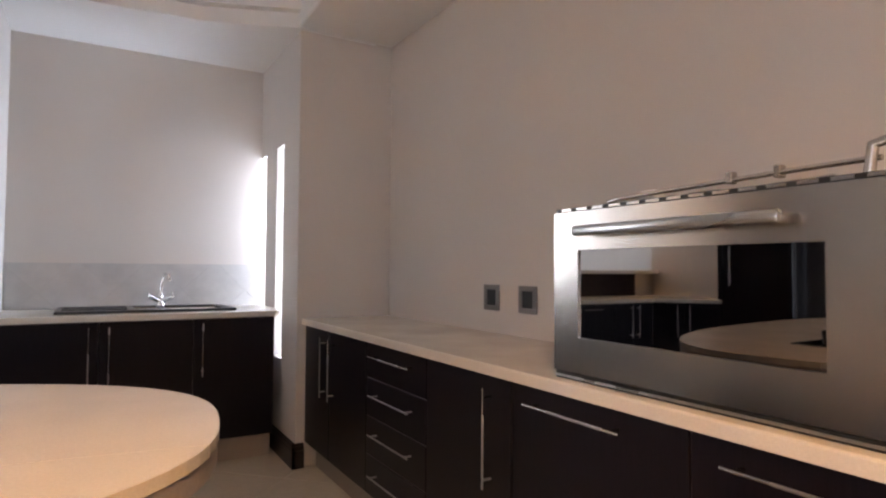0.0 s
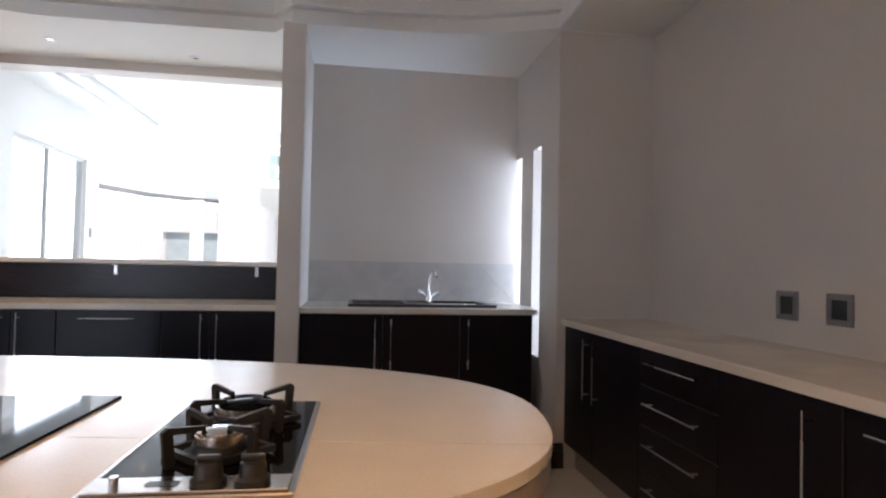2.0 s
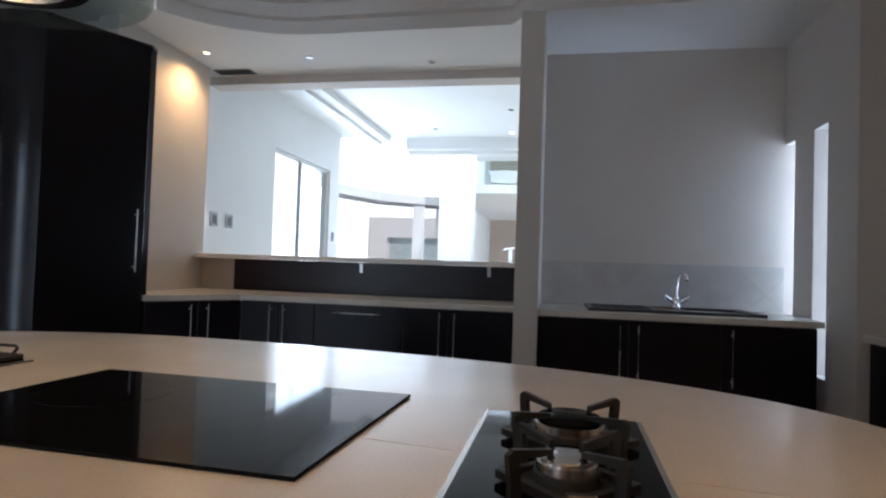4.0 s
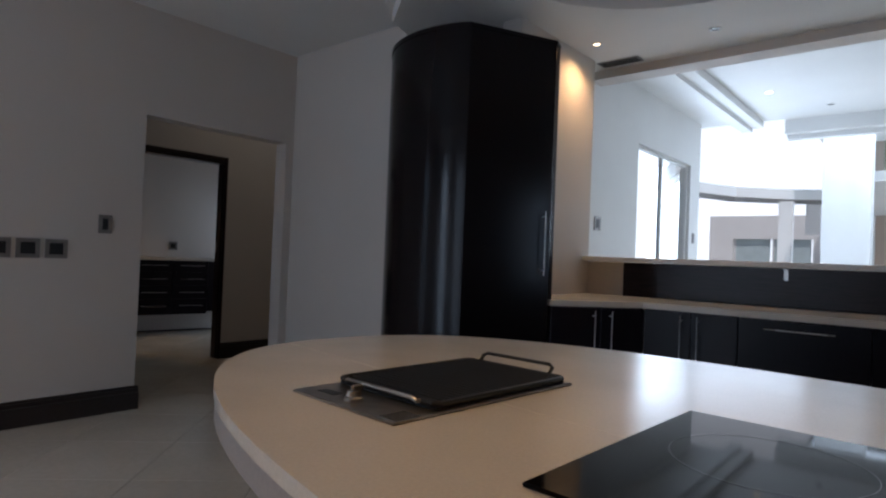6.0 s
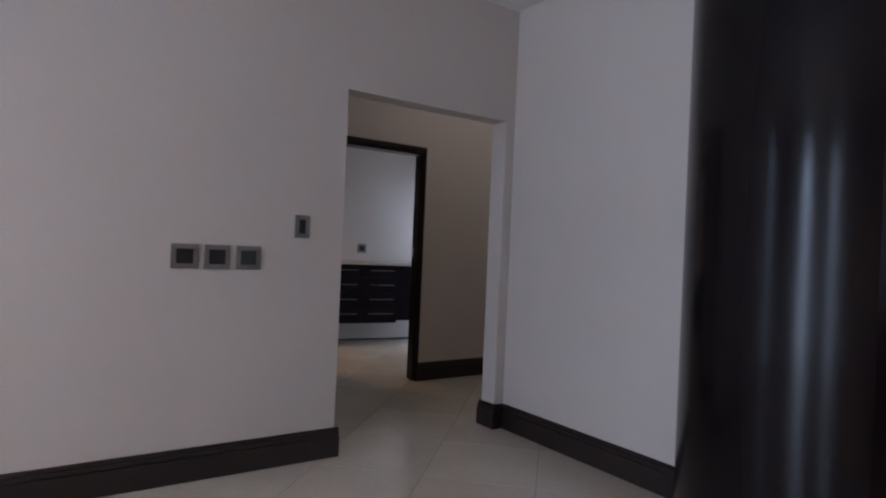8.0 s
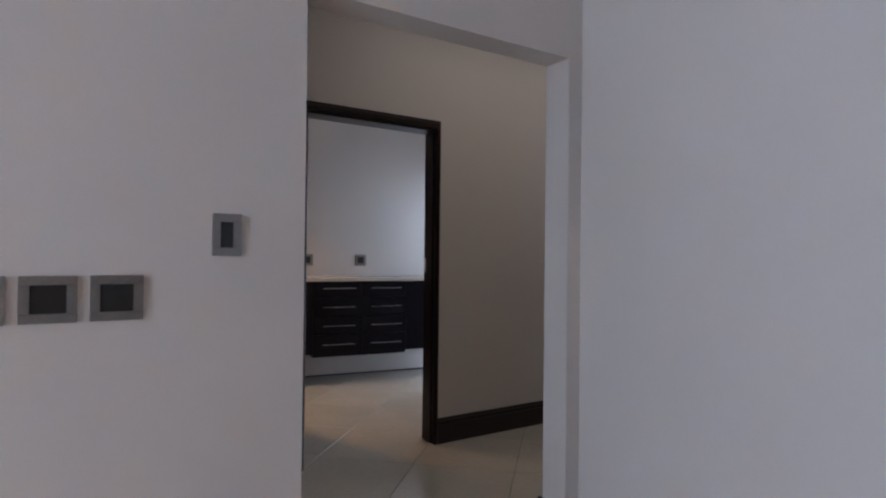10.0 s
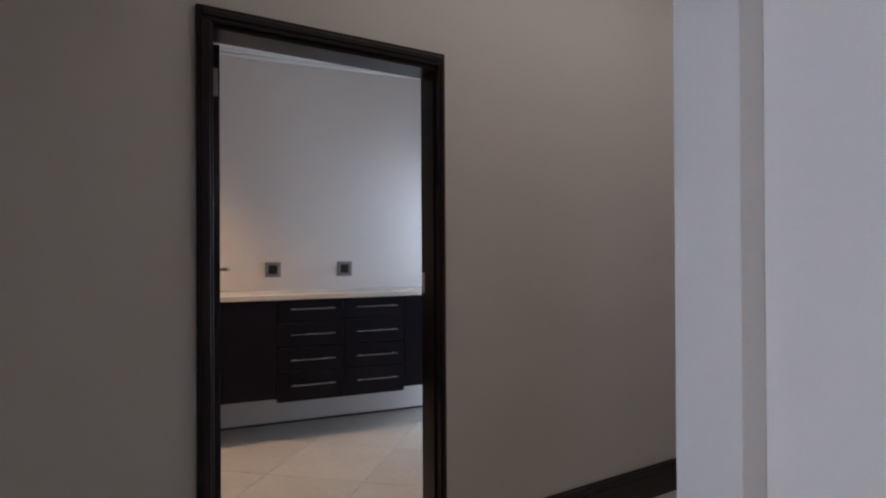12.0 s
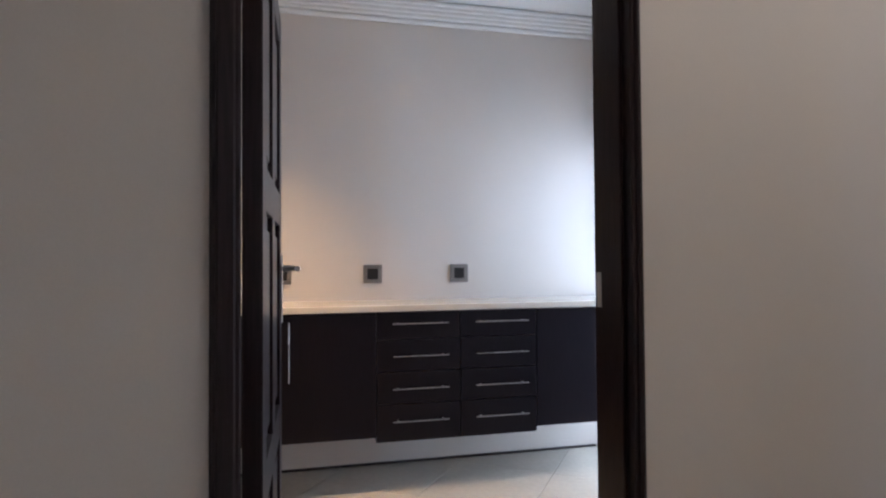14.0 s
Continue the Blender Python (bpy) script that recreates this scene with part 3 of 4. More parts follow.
def sink_rim(bm, x0, x1, y0, y1, holes, z1):
    """A flat plate cut out around rectangular holes that share its y range limits."""
    xs = sorted({x0, x1, *[h[0] for h in holes], *[h[1] for h in holes]})
    for a, b in zip(xs, xs[1:]):
        hole = [h for h in holes if h[0] <= a and b <= h[1]]
        if hole:
            bm = box(a, y0, 0.0, b, hole[0][2], z1, 0, bm)
            bm = box(a, hole[0][3], 0.0, b, y1, z1, 0, bm)
        else:
            bm = box(a, y0, 0.0, b, y1, z1, 0, bm)
    return bm


def basin(x0, x1, y0, y1, z1, deep, t=0.012):
    bm = box(x0, y0, z1 - deep, x0 + t, y1, z1)
    bm = box(x1 - t, y0, z1 - deep, x1, y1, z1, 0, bm)
    bm = box(x0 + t, y0, z1 - deep, x1 - t, y0 + t, z1, 0, bm)
    bm = box(x0 + t, y1 - t, z1 - deep, x1 - t, y1, z1, 0, bm)
    return box(x0 + t, y0 + t, z1 - deep, x1 - t, y1 - t, z1 - deep + t, 0, bm)


part("rim", sink_rim(None, -0.49, 0.49, -0.25, 0.25, [(-0.08, 0.06, -0.13, 0.17), (0.09, 0.44, -0.19, 0.19)], 0.016), GRANITE, sink)
part("small_basin", basin(-0.08, 0.06, -0.13, 0.17, 0.012, 0.10), STEEL, sink, "small steel strainer basin")
part("basin", basin(0.09, 0.44, -0.19, 0.19, 0.012, 0.18), GRANITE, sink)
for i in range(7):
    part("drainer_rib", box(-0.46, -0.18 + i * 0.055, 0.016, -0.12, -0.165 + i * 0.055, 0.021, 0.002), GRANITE, sink)
part("waste", lathe([(0, 0), (0.04, 0), (0.04, 0.005), (0.03, 0.003), (0, 0.003)], at=(0.265, 0, -0.156)), CHROME, sink, "chrome waste", True)

tap = thing("mixer_tap", pose(-0.035, 3.835, SINKTOP + 0.016), "chrome swan-neck mixer tap behind the sink", "tap")
part("base", lathe([(0, 0), (0.027, 0), (0.027, 0.008), (0.02, 0.02), (0.018, 0.05), (0.022, 0.06), (0.014, 0.075), (0, 0.075)]), CHROME, tap, "", True)
neck = [(0, 0, 0.06), (0.002, 0, 0.11), (0.008, -0.002, 0.16)]
for i in range(11):
    a = math.pi * 0.80 * i / 10
    neck.append((0.012 + 0.028 * i / 10, -0.045 + 0.043 * math.cos(a), 0.178 + 0.042 * math.sin(a)))
part("spout", tube(neck, 0.0085, seg=12), CHROME, tap, "", True)
part("nozzle", rod(Vector(neck[-1]) + Vector((-0.001, 0.006, 0.006)), Vector(neck[-1]) + Vector((0.004, -0.018, -0.026)), 0.011), CHROME, tap, "", True)
for s in (-1, 1):
    arm = part("valve", rod((s * 0.012, -0.005, 0.03), (s * 0.058, -0.018, 0.058), 0.011, r2=0.014), CHROME, tap, "", True)
    c = Vector((s * 0.068, -0.021, 0.064))
    bm = None
    for k in range(4):
        a = k * math.pi / 2 + 0.4
        bm = rod(c, c + Vector((math.cos(a) * 0.018 * s * -0.5, math.cos(a) * 0.02, math.sin(a) * 0.022)), 0.005, bm, 8)
    bm = rod(c - Vector((s * 0.012, -0.003, 0.007)), c + Vector((s * 0.008, -0.002, 0.005)), 0.010, bm, 10)
    part("cross_handle", bm, CHROME, arm, "", True)

# ---- oven ----
oven = thing("built_in_oven", pose(0.72, 0.727, TOP, 0, 0, -90), "wide stainless steel oven standing on the worktop", "oven")
OW, OH = 0.895, 0.468
bm = box(0.004, 0.05, 0.012, OW - 0.004, 0.50, OH - 0.012, 0.003)
part("casing", bm, STEEL, oven, "grey metal casing")
bm = bmesh.new()
ring = [(0, 0.022), (OW, 0.022), (OW, OH), (0, OH), (0.096, 0.120), (OW - 0.155, 0.120), (OW - 0.155, 0.362), (0.096, 0.362)]
near, far = [[bm.verts.new((x, y, z)) for x, z in ring] for y in (0.0, 0.048)]
for k in range(4):
    n = (k + 1) % 4
    bm.faces.new((near[k], near[n], near[n + 4], near[k + 4]))
    bm.faces.new((far[k], far[k + 4], far[n + 4], far[n]))
    bm.faces.new((near[k], far[k], far[n], near[n]))
    bm.faces.new((near[k + 4], near[n + 4], far[n + 4], far[k + 4]))
door = part("door", bm, STEEL, oven, "brushed steel oven door")
part("window", box(0.0955, 0.006, 0.1195, OW - 0.1545, 0.03, 0.3625), OVENGLASS, door, "dark reflecting glass window")
bm = box(0.122, -0.050, 0.397, 0.682, -0.028, 0.425, 0.008, seg=2)
hd = part("oven_handle", bm, HANDLE, door, "rounded steel bar handle", True)
for x in (0.15, 0.655):
    part("post", rod((x, -0.03, 0.411), (x, 0.001, 0.411), 0.012), HANDLE, door, "", True)
part("vent_strip", box(0.006, 0.004, OH + 0.001, OW - 0.006, 0.05, OH + 0.012, 0.001), PLASTIC, oven, "black slotted vent strip")
for i in range(14):
    part("vent_slot", box(0.03 + i * 0.06, 0.001, OH + 0.003, 0.07 + i * 0.06, 0.0045, OH + 0.010), STEEL, oven)
part("base_trim", box(0.004, 0.003, 0.0, OW - 0.004, 0.05, 0.020, 0.002), PLASTIC, oven, "black base trim")
part("base_line", box(0.006, -0.001, 0.006, OW - 0.006, 0.004, 0.012), HANDLE, oven)
# wiring and rods on the oven's top
part("top_rod", tube([(0.12, 0.09, OH + 0.0), (0.125, 0.09, OH + 0.03), (0.16, 0.09, OH + 0.034), (0.40, 0.085, OH + 0.040), (0.68, 0.08, OH + 0.046), (0.80, 0.08, OH + 0.047)], 0.006), STEEL, oven, "loose steel rod", True)
part("top_rod", tube([(0.16, 0.16, OH - 0.005), (0.20, 0.15, OH + 0.02), (0.46, 0.13, OH + 0.025), (0.70, 0.12, OH + 0.03)], 0.004), STEEL, oven, "", True)
part("terminal", box(0.225, 0.10, OH - 0.012, 0.27, 0.15, OH + 0.05, 0.004), ALU, oven, "white ceramic terminal")
part("cable_box", box(0.37, 0.09, OH - 0.012, 0.47, 0.13, OH + 0.028, 0.008), PLASTIC, oven, "black cable box")
for x in (0.49, 0.60):
    part("clip", box(x, 0.075, OH + 0.034, x + 0.016, 0.10, OH + 0.062, 0.003), STEEL, oven)
part("bracket", tube([(0.78, 0.07, OH - 0.005), (0.79, 0.07, OH + 0.07), (0.84, 0.08, OH + 0.085), (0.885, 0.10, OH + 0.075)], 0.011), STEEL, oven, "bent steel bracket", True)

# ---- island ----
ISL = pose(-1.548, 0.872, 0, 0, 0, -8.0)
island = thing("kitchen_island", ISL, "oval kitchen island with a cream quartz top", "island")
IA, IB, IN = 1.358, 0.662, 2.5


def oval(a, b, n=96, e=IN):
    pts = []
    for i in range(n):
        t = 2 * math.pi * i / n
        c, s = math.cos(t), math.sin(t)
        pts.append((a * math.copysign(abs(c) ** (2 / e), c), b * math.copysign(abs(s) ** (2 / e), s)))
    return pts


def clipped(points, v, upper):
    """The half of an outline above or below y = v."""
    out = []
    for (x0, y0), (x1, y1) in zip(points, points[1:] + points[:1]):
        in0, in1 = (y0 > v) == upper, (y1 > v) == upper
        if in0:
            out.append((x0, y0))
        if in0 != in1:
            k = (v - y0) / (y1 - y0)
            out.append((x0 + k * (x1 - x0), v))
    return out


SEAM = -0.185
for upper in (True, False):
    pts = clipped(oval(IA, IB), SEAM + (0.0008 if upper else -0.0008), upper)
    part("worktop_slab", prism(pts, TOP - 0.022, TOP, bev=0.0012), STONE, island)
part("seam_filler", box(-IA + 0.08, SEAM - 0.0012, TOP - 0.021, IA - 0.08, SEAM + 0.0012, TOP - 0.001), SEAMFILL, island, "brown seam filler")
part("edge_band", prism(oval(IA - 0.003, IB - 0.003), TOP - 0.064, TOP - 0.022), SHADEDGE, island, "quartz edge band, its shade painted as taupe", True)
part("body", prism(oval(IA - 0.13, IB - 0.11), 0.10, TOP - 0.064), DARK, island, "dark curved island body", True)
part("plinth", prism(oval(IA - 0.20, IB - 0.17), 0.0, 0.10), PLINTH, island, "satin metal plinth", True)


def on_island(x, y, turn):
    """A place on the island's top, by its centre in the room."""
    return Matrix.Translation((x, y, TOP)) @ pose(0, 0, 0, 0, 0, turn)


# gas hob
gas = thing("gas_hob", on_island(-0.808, 0.575, -1), "two-burner black glass gas hob in a steel frame", "hob")
part("frame", box(-0.139, -0.265, 0.0, 0.139, 0.265, 0.006, 0.002), STEEL, gas, "steel surround")
part("glass_plate", box(-0.129, -0.200, 0.006, 0.129, 0.255, 0.009, 0.001), BLACKGLASS, gas, "black glass plate")
part("control_panel", box(-0.130, -0.258, 0.006, 0.130, -0.201, 0.010, 0.001), STEEL, gas, "steel control strip")


def burner(x, y, r, parent):
    b = part("burner", lathe([(0, 0), (r + 0.02, 0), (r + 0.02, 0.006), (r + 0.006, 0.010), (r + 0.004, 0.020), (r, 0.022), (0, 0.022)], at=(x, y, 0.009)), IRON, parent, "", True)
    part("burner_ring", lathe([(r - 0.006, 0.022), (r + 0.001, 0.022), (r + 0.001, 0.033), (r - 0.004, 0.035), (r - 0.006, 0.035)], at=(x, y, 0.009)), STEEL, b, "bright steel burner ring", True)
    part("burner_cap", lathe([(0, 0.0355), (r - 0.004, 0.0355), (r - 0.002, 0.039), (r - 0.008, 0.043), (0, 0.0445)], at=(x, y, 0.009)), CHROME if r < 0.04 else BLACKGLASS, b, "polished burner cap", True)
    for k in range(4):
        a = math.pi / 4 + k * math.pi / 2
        u = Vector((math.cos(a), math.sin(a), 0))
        w = Vector((-math.sin(a), math.cos(a), 0))
        o = Vector((x, y, 0.009))
        R = r + 0.046
        prof = [(R, 0.0), (R + 0.007, 0.0), (R + 0.012, 0.052), (R + 0.004, 0.058), (r - 0.010, 0.050), (r - 0.010, 0.043), (R - 0.004, 0.047), (R - 0.009, 0.004)]
        pb = bmesh.new()
        va = [pb.verts.new(o + u * d + w * 0.004 + Vector((0, 0, h))) for d, h in prof]
        vb = [pb.verts.new(o + u * d - w * 0.004 + Vector((0, 0, h))) for d, h in prof]
        pb.faces.new(va)
        pb.faces.new(vb[::-1])
        for i in range(len(prof)):
            j = (i + 1) % len(prof)
            pb.faces.new((va[j], va[i], vb[i], vb[j]))
        bmesh.ops.recalc_face_normals(pb, faces=pb.faces[:])
        part("pan_support", pb, IRON, b, "black cast iron pan support")
    part("support_ring", lathe([(r + 0.036, 0.004), (r + 0.050, 0.004), (r + 0.050, 0.014), (r + 0.036, 0.014), (r + 0.036, 0.004)], at=(x, y, 0.009), seg=4), IRON, b)


burner(0.012, 0.085, 0.052, gas)
burner(0.008, -0.105, 0.036, gas)
for x in (0.022, 0.080):
    kn = part("knob", lathe([(0, 0), (0.024, 0), (0.024, 0.006), (0.019, 0.010), (0.017, 0.028), (0.014, 0.030), (0, 0.030)], at=(x, -0.230, 0.010)), PLASTIC, gas, "black control knob", True)
    part("grip", box(x - 0.016, -0.235, 0.039, x + 0.016, -0.225, 0.048, 0.002), PLASTIC, kn)
part("badge", box(-0.058, -0.238, 0.0101, -0.016, -0.220, 0.0108), PLASTIC, gas, "dark printed badge")
part("igniter", rod((-0.098, -0.230, 0.010), (-0.098, -0.230, 0.022), 0.006), CHROME, gas, "", True)

# induction hob
hob = thing("ceramic_hob", on_island(-1.478, 0.689, -2.6), "flat black ceramic glass hob set in the island", "hob")
part("glass_plate", box(-0.364, -0.252, 0.0, 0.364, 0.252, 0.006, 0.002), BLACKGLASS, hob)
RING = material("grey_ring_print", (0.013, 0.013, 0.014), 0.05, grain=0.05, scale=40)
for x, y, r in ((-0.19, 0.05, 0.12),):
    part("zone_ring", lathe([(r - 0.0012, 0), (r, 0), (r, 0.0003), (r - 0.0012, 0.0003), (r - 0.0012, 0)], at=(x, y, 0.0061), seg=64), RING, hob)

# barbecue grill
grill = thing("electric_grill", on_island(-2.238, 0.768, -4.0) @ Matrix.Diagonal((0.95, 0.97, 0.85, 1)), "built-in barbecue grill with a black grate in a steel tray", "grill")
part("tray", box(-0.147, -0.253, 0.0, 0.147, 0.253, 0.006, 0.002), STAINED, grill, "stained steel tray")
part("pan", box(-0.138, -0.150, 0.006, 0.138, 0.235, 0.012, 0.002), IRON, grill)
bm = tube([(-0.13, -0.15, 0.019), (0.13, -0.15, 0.019), (0.138, -0.14, 0.019), (0.138, 0.225, 0.019), (0.13, 0.233, 0.019), (-0.13, 0.233, 0.019), (-0.138, 0.225, 0.019), (-0.138, -0.14, 0.019), (-0.13, -0.15, 0.019)], 0.006, seg=8)
for sx in (-1, 1):
    for sy in (-0.14, 0.22):
        bm = rod((sx * 0.13, sy, 0.012), (sx * 0.13, sy, 0.019), 0.006, bm, 8)
grate = part("grate_frame", bm, IRON, grill, "", True)
for i in range(24):
    y = -0.137 + i * 0.0157
    part("grate_bar", rod((-0.136, y, 0.020), (0.136, y, 0.020), 0.0034, seg=6), IRON, grate)
for y, s in ((-0.155, -1), (0.236, 1)):
    lift = 0.036 if s > 0 else 0.020
    part("grate_handle", tube([(-0.10, y - s * 0.006, 0.019), (-0.10, y + s * 0.008, lift), (-0.09, y + s * 0.012, lift + 0.006), (0.09, y + s * 0.012, lift + 0.006), (0.10, y + s * 0.008, lift), (0.10, y - s * 0.006, 0.019)], 0.0045, seg=8), STAINED if s < 0 else IRON, grate, "", True)
kn = part("knob", lathe([(0, 0), (0.018, 0), (0.018, 0.006), (0.014, 0.009), (0.013, 0.020), (0, 0.022)], at=(-0.01, -0.212, 0.006)), STAINED, grill, "steel control knob", True)
part("grip", box(-0.014, -0.217, 0.026, -0.006, -0.194, 0.036, 0.002), STAINED, kn)
part("badge", box(-0.11, -0.222, 0.006, -0.06, -0.200, 0.0068), PLASTIC, grill, "dark printed badge")
part("corner_patch", box(0.10, -0.245, 0.006, 0.145, -0.19, 0.0066), STEEL, grill, "plain steel patch at the tray's corner")
part("rear_plate", box(-0.07, 0.236, 0.006, 0.07, 0.250, 0.010, 0.001), STEEL, grill)

# extractor hood over the island
hood = thing("extractor_hood", pose(-2.085, 0.83, 1.80), "round glass and steel island extractor hood with lit lamps", "extractor hood")
part("glass_canopy", lathe([(0.18, 0.022), (0.26, 0.012), (0.335, 0.0), (0.34, 0.004), (0.335, 0.009), (0.26, 0.021), (0.18, 0.031), (0.18, 0.022)], seg=64), GREEN, hood, "greenish curved glass canopy", True)
part("rim", lathe([(0.165, 0.0), (0.20, 0.0), (0.203, 0.006), (0.20, 0.045), (0.165, 0.045), (0.165, 0.0)], seg=64), STEEL, hood, "steel rim", True)
part("filter", lathe([(0, 0.018), (0.166, 0.018), (0.166, 0.026), (0, 0.026)], seg=48), STEEL, hood, "steel mesh filter")
part("body", lathe([(0.20, 0.045), (0.17, 0.10), (0.13, 0.14), (0.13, 0.15), (0, 0.15)], seg=48), STEEL, hood, "", True)
part("duct", lathe([(0.125, 0.15), (0.125, CEIL - 1.80)], seg=40), STEEL, hood, "steel duct", True)
for x, y in ((-0.07, 0.07), (0.09, -0.05)):
    part("lamp", lathe([(0, 0.010), (0.022, 0.011), (0.026, 0.017), (0.026, 0.020), (0, 0.020)], at=(x, y, 0)), LENS, hood, "lit warm lamp", True)

# ---- downlights and vent ----


def downlight(x, y, z, lit, r=0.036):
    d = thing("downlight", pose(x, y, z), "lit recessed ceiling downlight" if lit else "unlit recessed ceiling downlight", "downlight", "recessed downlights")
    part("ring", lathe([(r - 0.012, -0.001), (r, -0.002), (r + 0.003, -0.0005), (r + 0.003, 0.004), (r - 0.012, 0.004), (r - 0.012, -0.001)]), ALU, d, "white trim ring", True)
    part("bulb", lathe([(0, 0.0022), (r - 0.013, 0.0022), (r - 0.013, 0.0035), (0, 0.0035)]), LENS if lit else OFFLENS, d, "warm glowing bulb" if lit else "dark bulb")


downlight(-3.384, 3.671, SOFFIT - 0.004, True)
downlight(-2.652, 3.84, SOFFIT - 0.004, False)
downlight(-1.761, 4.02, SOFFIT - 0.004, False)
# Unseen fittings for the two added warm lamps.
for x, y in ((-0.6, -1.0), (-3.6, -1.4)):
    downlight(x, y, CEIL - 0.004, True)
for x, y in ((-1.2, 15.2), (0.7, 15.2)):
    downlight(x, y, 2.766, True, 0.05)
for x, y, lit in ((-3.08, 7.4, True), (-1.42, 7.3, False), (-1.5, 8.6, True), (-2.6, 8.3, False)):
    downlight(x, y, LC - 0.004, lit, 0.05)
downlight(-8.95, 2.15, PC - 0.004, True)
# Unseen lit fitting, added in the passage ceiling.
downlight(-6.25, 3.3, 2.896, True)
vent = thing("air_vent", pose(-3.40, 4.10, SOFFIT), "dark slotted air vent in the lowered ceiling", "vent")
part("frame", box(-0.16, -0.06, -0.006, 0.16, 0.06, -0.0005, 0.001), SWITCHMETAL, vent)
for i in range(5):
    part("slat", box(-0.145, -0.048 + i * 0.021, -0.010, 0.145, -0.040 + i * 0.021, -0.006), PLASTIC, vent)

# ---- sockets and switches ----


def socket(m, w, h, label, kind="socket"):
    """A plate in the local xz plane that looks along -y."""
    s = thing(kind, m, label, kind, "wall sockets and switches")
    bm = sink_frame(w, h, 0.024)
    part("plate", bm, SWITCHMETAL, s)
    part("insert", box(-w / 2 + 0.0242, -0.007, -h / 2 + 0.0242, w / 2 - 0.0242, -0.001, h / 2 - 0.0242, 0.001), PLASTIC, s, "black insert")


def sink_frame(w, h, t):
    bm = box(-w / 2, -0.011, -h / 2, w / 2, -0.0005, -h / 2 + t, 0.0015)
    bm = box(-w / 2, -0.011, h / 2 - t, w / 2, -0.0005, h / 2, 0.0015, bm)
    bm = box(-w / 2, -0.0105, -h / 2 + t, -w / 2 + t, -0.0005, h / 2 - t, 0, bm)
    return box(w / 2 - t, -0.0105, -h / 2 + t, w / 2, -0.0005, h / 2 - t, 0, bm)


for y in (1.813, 1.531):
    socket(pose(EX, y, 1.075, 0, 0, -90), 0.125, 0.125, "pewter socket plate with a black insert")
for y in (0.880, 1.034, 1.190):
    socket(pose(WX, y, 1.118, 0, 0, 90), 0.128, 0.122, "pewter switch plate with a black insert", "switch")
socket(pose(WX, 1.475, 1.297, 0, 0, 90), 0.085, 0.125, "narrow pewter switch plate beside the doorway", "switch")
for y in (4.92, 5.17, 5.45):
    socket(pose(LX, y, 1.57, 0, 0, 90), 0.13, 0.14, "grey switch plate on the lounge wall", "switch")
socket(pose(LX, 8.42, 1.57, 0, 0, 90), 0.08, 0.14, "grey switch plate beside the sliding door", "switch")
for y in (-0.548, 0.0, 0.556):
    socket(PW @ pose(0, y, 1.18, 0, 0, 90), 0.115, 0.115, "pewter socket plate above the pantry worktop")

# ---- inner door ----
frame_ob = thing("door_frame", pose(PX, 0, 0), "dark stained door frame with moulded architraves", "door frame")
for y0, y1 in ((2.214, 2.268), (3.150, 3.182)):
    bm = box(0.001, y0, 0, 0.022, y1, 2.075, 0.004)
    bm = box(0.02, y0 + 0.010, 0, 0.030, y1 - 0.010, 2.075, 0.004, bm)
    part("architrave", bm, DOORWOOD, frame_ob)
bm = box(0.001, 2.214, 2.075, 0.022, 3.182, 2.126, 0.004)
bm = box(0.02, 2.230, 2.089, 0.030, 3.172, 2.112, 0.004, bm)
part("architrave", bm, DOORWOOD, frame_ob)
part("jamb", box(-0.14, 2.252, 0, 0.0, 2.268, 2.07, 0.002), DOORWOOD, frame_ob)
part("jamb", box(-0.14, 3.158, 0, 0.0, 3.173, 2.07, 0.002), DOORWOOD, frame_ob)
part("door_stop", box(-0.09, 3.147, 0, -0.02, 3.158, 2.055, 0.002), DOORWOOD, frame_ob)
part("head", box(-0.14, 2.252, 2.06, 0.0, 3.173, 2.083, 0.002), DOORWOOD, frame_ob)
part("strike_plate", box(-0.130, 3.1565, 1.13, -0.112, 3.1582, 1.22), HANDLE, frame_ob, "steel strike plate")

leaf_m = pose(PX - 0.142, 2.279, 0.008, 0, 0, 170.0)
leaf = thing("inner_door", leaf_m, "dark panelled wooden door standing open into the pantry", "door")
LW, LH, LT = 0.745, 2.045, 0.042


def leaf_box(x0, z0, x1, z1, t0, t1, bev=0.0, bm=None):
    return box(x0, t0, z0, x1, t1, z1, bev, bm)


for x0, x1 in ((0.0, 0.10), (LW - 0.10, LW)):
    part("stile", leaf_box(x0, 0, x1, LH, -LT, 0, 0.002), DOORWOOD, leaf)
part("muntin", leaf_box(LW / 2 - 0.05, 0.2, LW / 2 + 0.05, LH - 0.1, -LT + 0.001, -0.001), DOORWOOD, leaf)
for z0, z1 in ((0.0, 0.2), (0.70, 0.80), (1.36, 1.46), (LH - 0.1, LH)):
    part("rail", leaf_box(0.10, z0, LW - 0.10, z1, -LT + 0.0005, -0.0005, 0.001), DOORWOOD, leaf)
for z0, z1 in ((0.2, 0.70), (0.80, 1.36), (1.46, LH - 0.1)):
    for x0, x1 in ((0.10, LW / 2 - 0.05), (LW / 2 + 0.05, LW - 0.10)):
        part("panel", leaf_box(x0, z0, x1, z1, -LT + 0.014, -0.014), DOORWOOD, leaf)
        part("raised_field", leaf_box(x0 + 0.035, z0 + 0.035, x1 - 0.035, z1 - 0.035, -LT + 0.006, -0.006, 0.006), DOORWOOD, leaf)
